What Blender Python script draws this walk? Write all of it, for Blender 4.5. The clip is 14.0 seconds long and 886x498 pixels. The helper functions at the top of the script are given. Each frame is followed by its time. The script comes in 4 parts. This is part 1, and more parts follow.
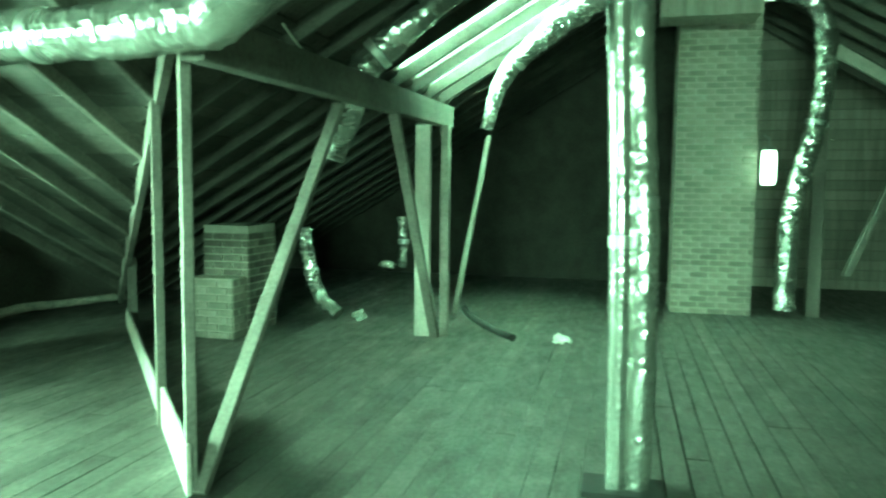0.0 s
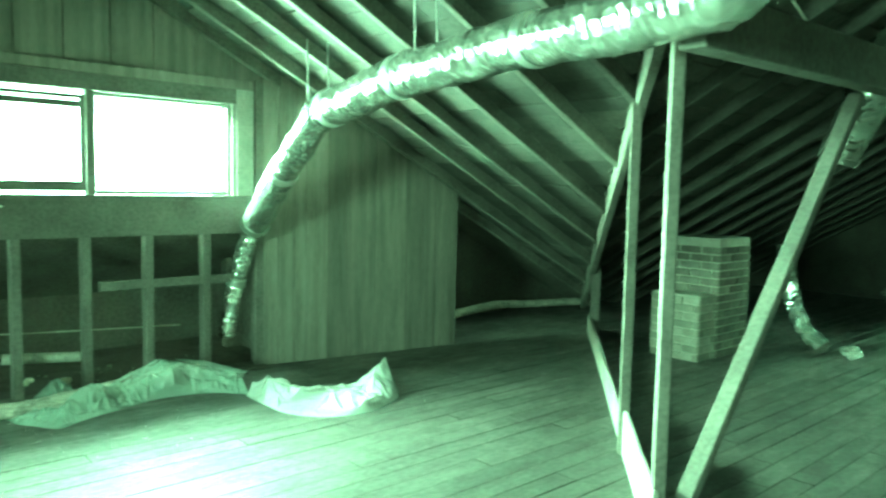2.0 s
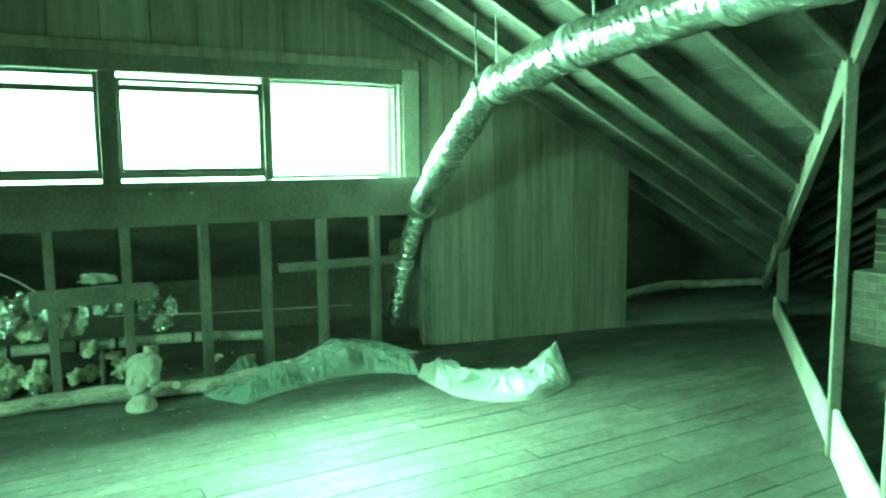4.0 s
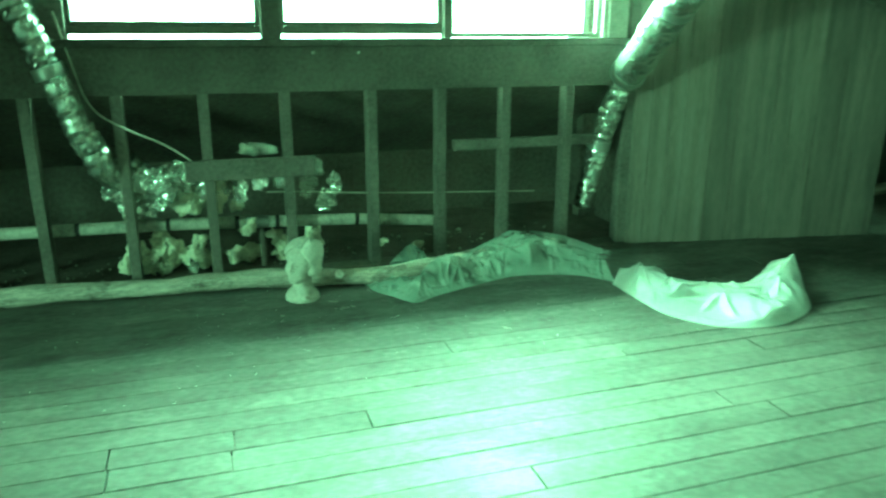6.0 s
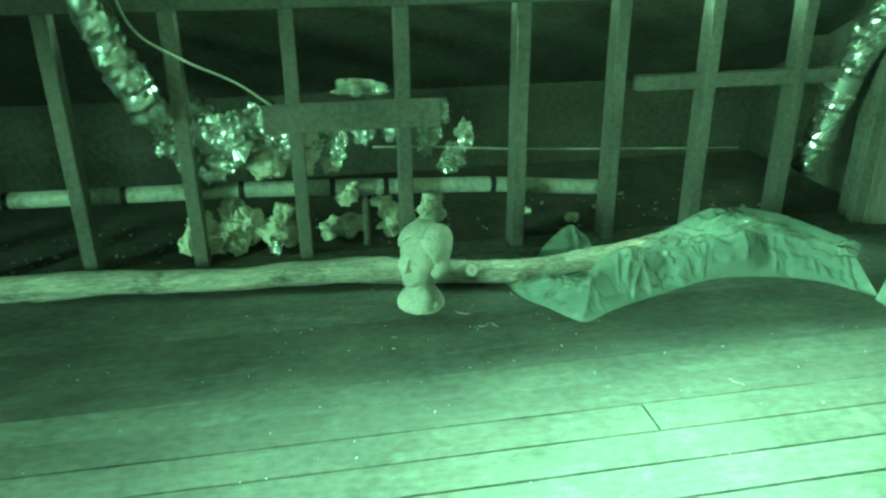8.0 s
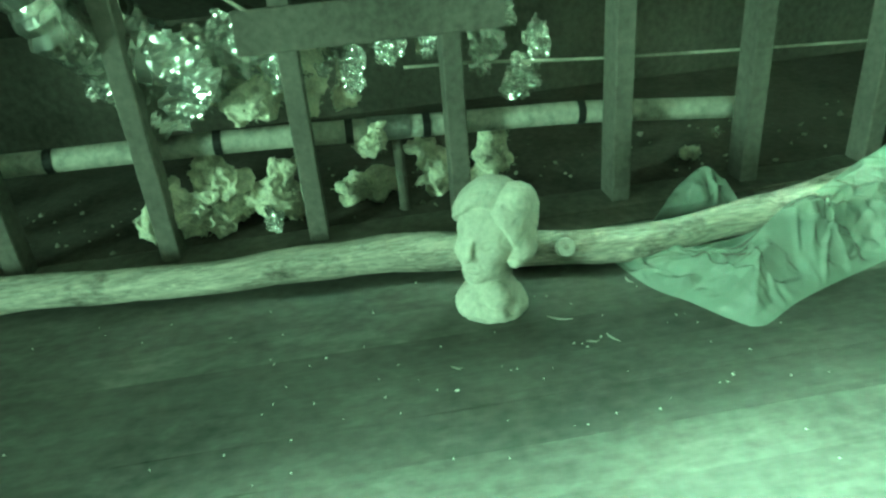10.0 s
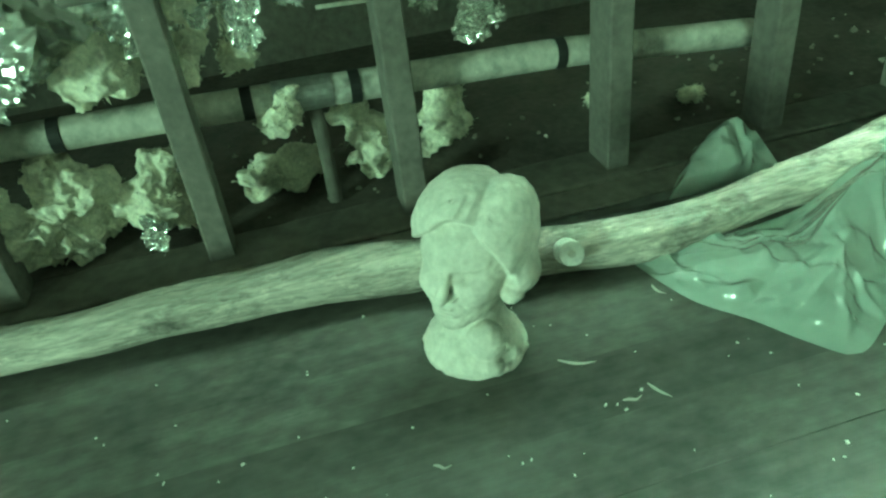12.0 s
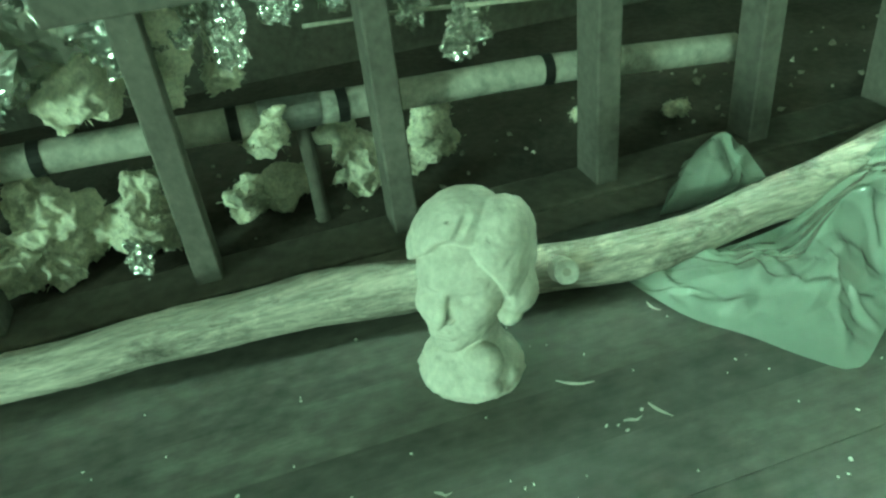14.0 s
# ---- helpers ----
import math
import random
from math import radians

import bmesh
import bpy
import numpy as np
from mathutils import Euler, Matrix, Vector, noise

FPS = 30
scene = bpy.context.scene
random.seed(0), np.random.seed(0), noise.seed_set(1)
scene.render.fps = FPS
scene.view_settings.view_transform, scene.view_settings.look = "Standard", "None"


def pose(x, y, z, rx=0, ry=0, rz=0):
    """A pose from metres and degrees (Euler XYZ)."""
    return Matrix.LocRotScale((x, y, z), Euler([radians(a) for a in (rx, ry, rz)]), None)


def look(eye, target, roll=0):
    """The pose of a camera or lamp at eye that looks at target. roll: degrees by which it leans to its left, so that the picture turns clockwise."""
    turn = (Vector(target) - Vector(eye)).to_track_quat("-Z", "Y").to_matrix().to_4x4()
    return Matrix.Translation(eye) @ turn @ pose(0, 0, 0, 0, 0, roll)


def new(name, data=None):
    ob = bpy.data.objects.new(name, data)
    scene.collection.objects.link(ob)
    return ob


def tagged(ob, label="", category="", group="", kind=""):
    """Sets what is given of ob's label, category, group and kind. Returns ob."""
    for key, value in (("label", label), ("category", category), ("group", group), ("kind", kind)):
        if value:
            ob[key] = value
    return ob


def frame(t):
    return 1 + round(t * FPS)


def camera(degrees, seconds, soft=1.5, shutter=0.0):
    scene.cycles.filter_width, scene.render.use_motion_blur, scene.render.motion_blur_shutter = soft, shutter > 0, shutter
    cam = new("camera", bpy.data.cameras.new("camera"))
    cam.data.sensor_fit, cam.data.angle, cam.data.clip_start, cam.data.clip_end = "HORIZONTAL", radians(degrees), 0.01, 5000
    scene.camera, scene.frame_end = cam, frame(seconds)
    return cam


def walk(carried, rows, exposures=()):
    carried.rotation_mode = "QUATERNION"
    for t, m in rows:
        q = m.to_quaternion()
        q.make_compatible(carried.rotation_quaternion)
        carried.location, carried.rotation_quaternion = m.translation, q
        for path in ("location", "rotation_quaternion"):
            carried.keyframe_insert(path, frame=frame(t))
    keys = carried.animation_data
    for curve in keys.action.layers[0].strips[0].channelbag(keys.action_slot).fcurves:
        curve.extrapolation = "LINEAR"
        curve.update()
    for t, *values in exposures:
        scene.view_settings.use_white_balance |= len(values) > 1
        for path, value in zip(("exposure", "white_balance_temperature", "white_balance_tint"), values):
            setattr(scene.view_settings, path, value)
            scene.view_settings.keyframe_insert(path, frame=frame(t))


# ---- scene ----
cam = camera(62.3, 14.0, soft=2.4, shutter=0.4)
PATH = [
    (0, (-0.163, 0.617, 1.573), (-0.636, 2.553, 1.406), 0.6),
    (0.5, (-0.328, 0.767, 1.571), (-0.982, 2.65, 1.405), 2.3),
    (0.8, (-0.37, 0.75, 1.52), (-1.159, 2.581, 1.366), 1.9),
    (1, (-0.443, 0.853, 1.563), (-1.38, 2.612, 1.388), 2.1),
    (1.5, (-0.512, 0.938, 1.578), (-1.799, 2.46, 1.408), 1.7),
    (2, (-0.561, 1.012, 1.585), (-2.046, 2.34, 1.417), 1.2),
    (2.5, (-0.565, 1.019, 1.57), (-2.199, 2.16, 1.399), 0.6),
    (2.7, (-0.584, 1.027, 1.58), (-2.267, 2.091, 1.397), 0.1),
    (4.8, (-1.009, 1.022, 1.595), (-2.752, 1.956, 1.291), -0.8),
    (5, (-1.089, 1.025, 1.586), (-2.844, 1.918, 1.232), -0.9),
    (5.5, (-1.386, 1.116, 1.556), (-3.162, 1.879, 1.041), -1.6),
    (6, (-1.698, 1.169, 1.534), (-3.522, 1.753, 0.958), 0.1),
    (6.5, (-2.092, 1.138, 1.502), (-3.93, 1.612, 0.874), 0.5),
    (7, (-2.459, 1.163, 1.478), (-4.294, 1.551, 0.782), 0.0),
    (7.5, (-2.788, 1.225, 1.454), (-4.614, 1.508, 0.689), -0.7),
    (8, (-3.115, 1.24, 1.428), (-4.926, 1.558, 0.642), -0.6),
    (8.2, (-3.25, 1.185, 1.382), (-5.05, 1.551, 0.591), 0.9),
    (10.3, (-4.296, 1.34, 1.071), (-6.037, 1.513, 0.101), -6.0),
    (10.5, (-4.387, 1.357, 1.05), (-6.119, 1.526, 0.064), -6.2),
    (11, (-4.563, 1.393, 1.008), (-6.267, 1.599, -0.019), -7.5),
    (11.5, (-4.713, 1.384, 0.98), (-6.367, 1.701, -0.099), -7.0),
    (12, (-4.799, 1.361, 0.961), (-6.419, 1.705, -0.16), -7.3),
    (12.5, (-4.824, 1.36, 0.95), (-6.425, 1.74, -0.188), -7.1),
    (13, (-4.837, 1.355, 0.948), (-6.436, 1.741, -0.189), -7.2),
    (13.5, (-4.841, 1.35, 0.959), (-6.452, 1.736, -0.162), -7.7),
    (14, (-4.831, 1.341, 0.966), (-6.452, 1.748, -0.133), -7.1),
]

EXPOSURES = [(0.0, 1.45, 6200, -86), (1.0, 1.65, 6200, -86), (2.7, 1.5, 6200, -102), (5.0, 0.95, 6200, -106), (7.0, 1.1, 6200, -110), (8.2, 1.25, 6200, -106), (10.3, 1.42, 6300, -80), (11.5, 1.36, 6300, -73), (14.0, 1.32, 6300, -68)]
walk(cam, [(t, look(eye, target, roll)) for t, eye, target, roll in PATH], EXPOSURES)

# ---- plan (metres) ----
WALL_X = -6.35            # inner face of the dormer's window wall
SIDE_Y = 2.15             # dormer ridge runs along x over this y
VALLEY = (-5.31, 7.43, 0.80)
PITCH_D, PITCH_M = 0.50, 0.588   # rise per metre: dormer slope, main slope
RIDGE_X = 1.1             # main ridge runs along y
Y0, Y1 = -6.0, 13.6       # gables of the main roof
X1 = 8.0


def roof_d(y):
    return VALLEY[2] + PITCH_D * (VALLEY[1] - max(y, 2 * SIDE_Y - y))


def roof_m(x):
    return VALLEY[2] + PITCH_M * (min(x, 2 * RIDGE_X - x) - VALLEY[0])


# ---- world and lights ----
world = bpy.data.worlds.new("sky")
scene.world = world
world.use_nodes = True
wn = world.node_tree.nodes
sky = wn.new("ShaderNodeTexSky")
sky.sky_type, sky.sun_disc = "NISHITA", False
sky.sun_elevation, sky.sun_rotation = radians(40), radians(200)
wn["Background"].inputs["Strength"].default_value = 0.12
world.node_tree.links.new(sky.outputs["Color"], wn["Background"].inputs["Color"])


def area_lamp(name, m, sx, sy, watts, colour=(1, 1, 1), spread=180):
    d = bpy.data.lights.new(name, "AREA")
    d.shape, d.size, d.size_y, d.energy, d.color, d.spread = "RECTANGLE", sx, sy, watts, colour, radians(spread)
    ob = new(name, d)
    ob.matrix_world = m
    return ob


for wy, wide, watts in ((0.99, 1.0, 105), (2.15, 1.0, 155), (3.26, 1.06, 380)):
    area_lamp("window_daylight", look((WALL_X - 0.50, wy, 1.83), (WALL_X + 2.6, wy + 0.2, 0.1)), wide, 0.62, watts, (0.95, 1, 0.97), 150)

# the open sky above, seen steeply through the windows
area_lamp("sky_daylight", look((WALL_X - 1.5, 2.15, 4.6), (WALL_X + 0.6, 2.15, 0.6)), 4.4, 2.6, 260, (0.95, 1, 0.97))

# fill from an assumed, unseen gable window behind the walk; roof opening's daylight
area_lamp("gable_fill_daylight", look((-0.6, Y0 - 0.1, 1.9), (-0.6, Y0 + 4, 1.3)), 2.2, 1.3, 240, (0.95, 1, 0.97), 150)
area_lamp("roof_daylight", look((-1.75, 8.25, 3.65), (-1.55, 8.25, 2.8)), 1.5, 2.0, 280, (0.95, 1, 0.97))


# ---- materials ----
def mat(name, colour, rough=0.7, metal=0.0, var=0.35, scale=6.0, stretch=(1, 1, 1), bump=0.3, fine=60.0, per_object=0.0, spec=0.4, dark=None, world_space=False, per_island=False):
    m = bpy.data.materials.new(name)
    m.use_nodes = True
    n, l = m.node_tree.nodes, m.node_tree.links
    b = n["Principled BSDF"]
    b.inputs["Roughness"].default_value, b.inputs["Metallic"].default_value = rough, metal
    b.inputs["Specular IOR Level"].default_value = spec
    tc = n.new("ShaderNodeTexCoord")
    mp = n.new("ShaderNodeMapping")
    mp.inputs["Scale"].default_value = stretch
    if world_space:
        geo = n.new("ShaderNodeNewGeometry")
        l.new(geo.outputs["Position"], mp.inputs["Vector"])
    else:
        l.new(tc.outputs["Object"], mp.inputs["Vector"])
    big, small = n.new("ShaderNodeTexNoise"), n.new("ShaderNodeTexNoise")
    big.inputs["Scale"].default_value, big.inputs["Detail"].default_value = scale, 8
    small.inputs["Scale"].default_value, small.inputs["Detail"].default_value = fine, 4
    for t in (big, small):
        l.new(mp.outputs["Vector"], t.inputs["Vector"])
    mix = n.new("ShaderNodeMath")
    mix.operation = "MULTIPLY_ADD"
    mix.inputs[1].default_value = 0.45
    l.new(small.outputs["Fac"], mix.inputs[0])
    half = n.new("ShaderNodeMath")
    half.operation = "MULTIPLY"
    half.inputs[1].default_value = 0.55
    l.new(big.outputs["Fac"], half.inputs[0])
    l.new(half.outputs[0], mix.inputs[2])
    ramp = n.new("ShaderNodeValToRGB")
    lo = dark or tuple(c * (1 - var) for c in colour)
    hi = tuple(min(1, c * (1 + var)) for c in colour)
    ramp.color_ramp.elements[0].position, ramp.color_ramp.elements[0].color = 0.33, (*lo, 1)
    ramp.color_ramp.elements[1].position, ramp.color_ramp.elements[1].color = 0.67, (*hi, 1)
    l.new(mix.outputs[0], ramp.inputs["Fac"])
    out = ramp.outputs["Color"]
    if per_object:
        info = n.new("ShaderNodeNewGeometry" if per_island else "ShaderNodeObjectInfo")
        rng = n.new("ShaderNodeMapRange")
        rng.inputs["To Min"].default_value, rng.inputs["To Max"].default_value = 1 - per_object, 1 + per_object
        l.new(info.outputs["Random Per Island" if per_island else "Random"], rng.inputs["Value"])
        hsv = n.new("ShaderNodeHueSaturation")
        l.new(rng.outputs["Result"], hsv.inputs["Value"])
        l.new(out, hsv.inputs["Color"])
        out = hsv.outputs["Color"]
    l.new(out, b.inputs["Base Color"])
    bp = n.new("ShaderNodeBump")
    bp.inputs["Strength"].default_value, bp.inputs["Distance"].default_value = bump, 0.01
    l.new(mix.outputs[0], bp.inputs["Height"])
    l.new(bp.outputs["Normal"], b.inputs["Normal"])
    return m


def glow(name, colour, strength):
    m = bpy.data.materials.new(name)
    m.use_nodes = True
    b = m.node_tree.nodes["Principled BSDF"]
    b.inputs["Base Color"].default_value = (*colour, 1)
    b.inputs["Emission Color"].default_value = (*colour, 1)
    b.inputs["Emission Strength"].default_value = strength
    return m


M_FLOOR = mat("worn_floorboard", (0.10, 0.096, 0.088), 0.55, 0, 0.5, 2.2, (1.5, 0.9, 1), 0.2, 24, 0.2, world_space=True)
M_ROOF = mat("roof_board", (0.06, 0.057, 0.05), 0.9, 0, 0.4, 1.5, (2, 2, 2), 0.5, 14, 0.38, world_space=True, per_island=True)
M_TIMBER = mat("old_timber", (0.165, 0.155, 0.14), 0.85, 0, 0.4, 3.0, (1, 1, 1), 0.5, 40, 0.15)
M_RAFTER = mat("dark_rafter", (0.115, 0.108, 0.096), 0.88, 0, 0.45, 3.0, (1, 1, 1), 0.5, 40, 0.22)
# darker copy of M_RAFTER: the main slope's dimness is put into the colour
M_SHADE_RAFTER = mat("shade_dark_rafter", (0.06, 0.056, 0.05), 0.9, 0, 0.45, 3.0, (1, 1, 1), 0.5, 40, 0.22)
M_PALE = mat("pale_timber", (0.46, 0.44, 0.40), 0.8, 0, 0.25, 3.0, (1, 1, 1), 0.4, 40, 0.1)
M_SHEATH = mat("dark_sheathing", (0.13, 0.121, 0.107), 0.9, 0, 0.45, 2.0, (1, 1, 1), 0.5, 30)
M_PANEL = mat("weathered_board", (0.23, 0.215, 0.19), 0.8, 0, 0.35, 2.0, (8, 8, 0.6), 0.4, 25, 0.22)
M_FRAME = mat("painted_sash", (0.45, 0.44, 0.40), 0.6, 0, 0.25, 8, (1, 1, 1), 0.2, 50)
M_FOIL = mat("foil", (0.75, 0.76, 0.72), 0.2, 0.92, 0.15, 9, (1, 1, 1), 0.5, 38)
M_TAPE = mat("foil_tape", (0.62, 0.63, 0.60), 0.35, 0.9, 0.1, 9, (1, 1, 1), 0.2, 60)
M_BRICK = mat("brick", (0.23, 0.215, 0.19), 0.9, 0, 0.35, 7, (1, 1, 1), 0.6, 50, 0.25)
# near-black base puts the unlit depth of the far end into the brick
M_SHADE_BRICK = mat("shade_dark_brick", (0.05, 0.047, 0.042), 0.95, 0, 0.4, 4, (1, 1, 1), 0.5, 30)
# darker than M_BRICK, laid only on the stub by the eaves
M_DIM = mat("darker_brick", (0.13, 0.12, 0.105), 0.92, 0, 0.45, 6, (1, 1, 1), 0.6, 50, 0.35)
M_MORTAR = mat("mortar", (0.36, 0.34, 0.30), 0.95, 0, 0.2, 12, (1, 1, 1), 0.5, 70)
M_CLAY = mat("dry_clay", (0.68, 0.66, 0.60), 0.85, 0, 0.2, 12, (1, 1, 1), 0.35, 70)
M_LOG = mat("bare_log", (0.56, 0.53, 0.47), 0.85, 0, 0.4, 3.0, (5, 1.0, 5), 0.8, 26)
M_PIPE = mat("grey_pipe", (0.50, 0.49, 0.44), 0.6, 0, 0.38, 7, (1, 1, 1), 0.3, 45)
M_BAND = mat("black_band", (0.02, 0.02, 0.02), 0.6)
M_WOOL = mat("glass_wool", (0.74, 0.72, 0.60), 0.95, 0, 0.35, 22, (1, 1, 1), 0.6, 120)
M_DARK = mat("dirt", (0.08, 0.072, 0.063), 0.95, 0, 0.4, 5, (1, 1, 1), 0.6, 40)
M_CABLE = mat("pale_cable", (0.5, 0.48, 0.42), 0.6)
M_METAL = mat("grey_metal", (0.35, 0.35, 0.34), 0.45, 0.8)
M_CHIP = mat("paint_chip", (0.75, 0.73, 0.68), 0.8)
M_LAMP = glow("lit_glass", (1, 1, 0.95), 3)
M_DAY = glow("bright_overcast_sky", (0.95, 1, 0.98), 7)


def sheet_mat(name, colour, rough, clear, back_lit=0.45):
    """Thin plastic film: part of the light goes straight through."""
    m = mat(name, colour, rough, 0, 0.08, 6, (1, 1, 1), 0.12, 40, 0, 0.7)
    n, l = m.node_tree.nodes, m.node_tree.links
    mix, through_it = n.new("ShaderNodeMixShader"), n.new("ShaderNodeBsdfTransparent")
    mix.inputs[0].default_value = clear
    n["Principled BSDF"].inputs["Coat Weight"].default_value = 1.0
    n["Principled BSDF"].inputs["Coat Roughness"].default_value = 0.05
    n["Principled BSDF"].inputs["Coat IOR"].default_value = 1.9
    soft_mix, soft_light = n.new("ShaderNodeMixShader"), n.new("ShaderNodeBsdfTranslucent")
    soft_mix.inputs[0].default_value = back_lit
    soft_light.inputs["Color"].default_value = (*(min(1, c * 1.4) for c in colour), 1)
    l.new(n["Principled BSDF"].outputs[0], soft_mix.inputs[1])
    l.new(soft_light.outputs[0], soft_mix.inputs[2])
    l.new(soft_mix.outputs[0], mix.inputs[1])
    l.new(through_it.outputs[0], mix.inputs[2])
    l.new(mix.outputs[0], n["Material Output"].inputs["Surface"])
    return m




def worn_grain(m, grain, scuff):
    """Long dark grain, scuffed pale patches and uneven polish on floorboards, along y."""
    n, l = m.node_tree.nodes, m.node_tree.links
    b = n["Principled BSDF"]
    base = b.inputs["Base Color"].links[0].from_socket
    geo, info = n.new("ShaderNodeNewGeometry"), n.new("ShaderNodeObjectInfo")
    slip = n.new("ShaderNodeMath")
    slip.operation = "MULTIPLY"
    slip.inputs[1].default_value = 37.0
    l.new(info.outputs["Random"], slip.inputs[0])

    def streak(scale, stretch, lo, hi, dark, light):
        mp, t, r = n.new("ShaderNodeMapping"), n.new("ShaderNodeTexNoise"), n.new("ShaderNodeMapRange")
        t.noise_dimensions = "4D"
        mp.inputs["Scale"].default_value = stretch
        t.inputs["Scale"].default_value, t.inputs["Detail"].default_value, t.inputs["Roughness"].default_value = scale, 6, 0.65
        l.new(geo.outputs["Position"], mp.inputs["Vector"])
        l.new(mp.outputs["Vector"], t.inputs["Vector"])
        l.new(slip.outputs[0], t.inputs["W"])
        for k, v in (("From Min", lo), ("From Max", hi), ("To Min", dark), ("To Max", light)):
            r.inputs[k].default_value = v
        l.new(t.outputs["Fac"], r.inputs["Value"])
        return r.outputs["Result"]

    def times(a, b2):
        k = n.new("ShaderNodeMath")
        k.operation = "MULTIPLY"
        l.new(a, k.inputs[0])
        l.new(b2, k.inputs[1])
        return k.outputs[0]

    fine = streak(3.0, (34, 2.2, 1), 0.36, 0.62, 1 - grain, 1 + 0.4 * grain)
    worn = streak(7.0, (1.2, 0.6, 1), 0.54, 0.74, 1.0, 1 + scuff)
    dirt = streak(2.1, (1, 0.7, 1), 0.30, 0.48, 0.62, 1.0)
    tone = times(times(fine, worn), dirt)
    hsv = n.new("ShaderNodeHueSaturation")
    l.new(base, hsv.inputs["Color"])
    l.new(tone, hsv.inputs["Value"])
    l.new(hsv.outputs["Color"], b.inputs["Base Color"])
    l.new(streak(4.0, (3, 1, 1), 0.35, 0.65, 0.40, 0.66), b.inputs["Roughness"])



def weathered(m, spots):
    """Dark rotten blotches and pale bare streaks on a log that lies along y."""
    n, l = m.node_tree.nodes, m.node_tree.links
    b = n["Principled BSDF"]
    out = b.inputs["Base Color"].links[0].from_socket
    geo = n.new("ShaderNodeNewGeometry")
    for scale, stretch, lo, hi, low, high in spots:
        mp, t, r, hsv = n.new("ShaderNodeMapping"), n.new("ShaderNodeTexNoise"), n.new("ShaderNodeMapRange"), n.new("ShaderNodeHueSaturation")
        mp.inputs["Scale"].default_value = stretch
        t.inputs["Scale"].default_value, t.inputs["Detail"].default_value, t.inputs["Roughness"].default_value = scale, 7, 0.7
        l.new(geo.outputs["Position"], mp.inputs["Vector"])
        l.new(mp.outputs["Vector"], t.inputs["Vector"])
        for k, v in (("From Min", lo), ("From Max", hi), ("To Min", low), ("To Max", high)):
            r.inputs[k].default_value = v
        l.new(t.outputs["Fac"], r.inputs["Value"])
        l.new(out, hsv.inputs["Color"])
        l.new(r.outputs["Result"], hsv.inputs["Value"])
        out = hsv.outputs["Color"]
    l.new(out, b.inputs["Base Color"])


weathered(M_LOG, ((6.0, (1, 0.6, 1), 0.34, 0.47, 0.30, 1.0), (9.0, (9, 0.8, 9), 0.40, 0.54, 0.66, 1.0), (22.0, (1, 0.5, 1), 0.60, 0.68, 1.0, 1.5)))
weathered(M_PIPE, ((7.0, (1, 1, 1), 0.36, 0.50, 0.62, 1.0), (40.0, (1, 1, 1), 0.60, 0.70, 1.0, 1.25)))
weathered(M_CLAY, ((34.0, (1, 1, 1), 0.26, 0.36, 0.7, 1.0), (9.0, (1, 1, 1), 0.35, 0.6, 0.88, 1.06)))

worn_grain(M_FLOOR, 0.12, 0.7)
M_PLASTIC = sheet_mat("clear_polythene", (0.80, 0.93, 0.82), 0.10, 0.52, 0.15)
M_CLOTH = sheet_mat("white_sheet", (0.66, 0.68, 0.65), 0.3, 0.10, 0.25)


# ---- builders ----
def part(name, bm, material, parent=None, label="", smooth=False):
    me = bpy.data.meshes.new(name)
    bmesh.ops.recalc_face_normals(bm, faces=bm.faces)
    bm.to_mesh(me)
    bm.free()
    me.materials.append(material)
    if smooth:
        me.polygons.foreach_set("use_smooth", [True] * len(me.polygons))
    ob = new(name, me)
    if parent:
        ob.parent = parent
    return tagged(ob, label)


def group_at(name, label, category, place=(0, 0, 0), group="", kind=""):
    e = new(name)
    e.location = place
    return tagged(e, label, category, group, kind)


def bm_box(bm, lo, hi, bevel=0.0):
    c = [(a + b) / 2 for a, b in zip(lo, hi)]
    d = [abs(b - a) for a, b in zip(lo, hi)]
    r = bmesh.ops.create_cube(bm, size=1, matrix=Matrix.LocRotScale(c, None, d))
    if bevel:
        bmesh.ops.bevel(bm, geom=list({e for v in r["verts"] for e in v.link_edges}), offset=bevel, segments=1, affect="EDGES")
    return bm


def box(lo, hi, bevel=0.0):
    return bm_box(bmesh.new(), lo, hi, bevel)


def bm_beam(bm, a, b, wide, deep, bevel=0.006, up=(0, 0, 1)):
    """A squared timber from a to b; deep is measured towards up."""
    a, b = Vector(a), Vector(b)
    y = (b - a).normalized()
    x = y.cross(Vector(up)).normalized()
    z = x.cross(y)
    m = Matrix((x, y, z)).transposed().to_4x4()
    m.translation = (a + b) / 2
    r = bmesh.ops.create_cube(bm, size=1, matrix=m @ Matrix.Diagonal((wide, (b - a).length, deep, 1)))
    if bevel:
        bmesh.ops.bevel(bm, geom=list({e for v in r["verts"] for e in v.link_edges}), offset=bevel, segments=1, affect="EDGES")
    return bm


def beam(a, b, wide, deep, bevel=0.006, up=(0, 0, 1)):
    return bm_beam(bmesh.new(), a, b, wide, deep, bevel, up)


def smooth_path(points, step):
    """Points along a smooth curve through the given ones, about step apart."""
    p = [Vector(q) for q in points]
    p = [2 * p[0] - p[1]] + p + [2 * p[-1] - p[-2]]
    out = []
    for i in range(1, len(p) - 2):
        n = max(2, int((p[i + 1] - p[i]).length / step))
        for k in range(n):
            t = k / n
            a, b, c, d = p[i - 1], p[i], p[i + 1], p[i + 2]
            out.append(0.5 * (2 * b + (c - a) * t + (2 * a - 5 * b + 4 * c - d) * t * t + (3 * b - a - 3 * c + d) * t ** 3))
    out.append(p[-2])
    return out


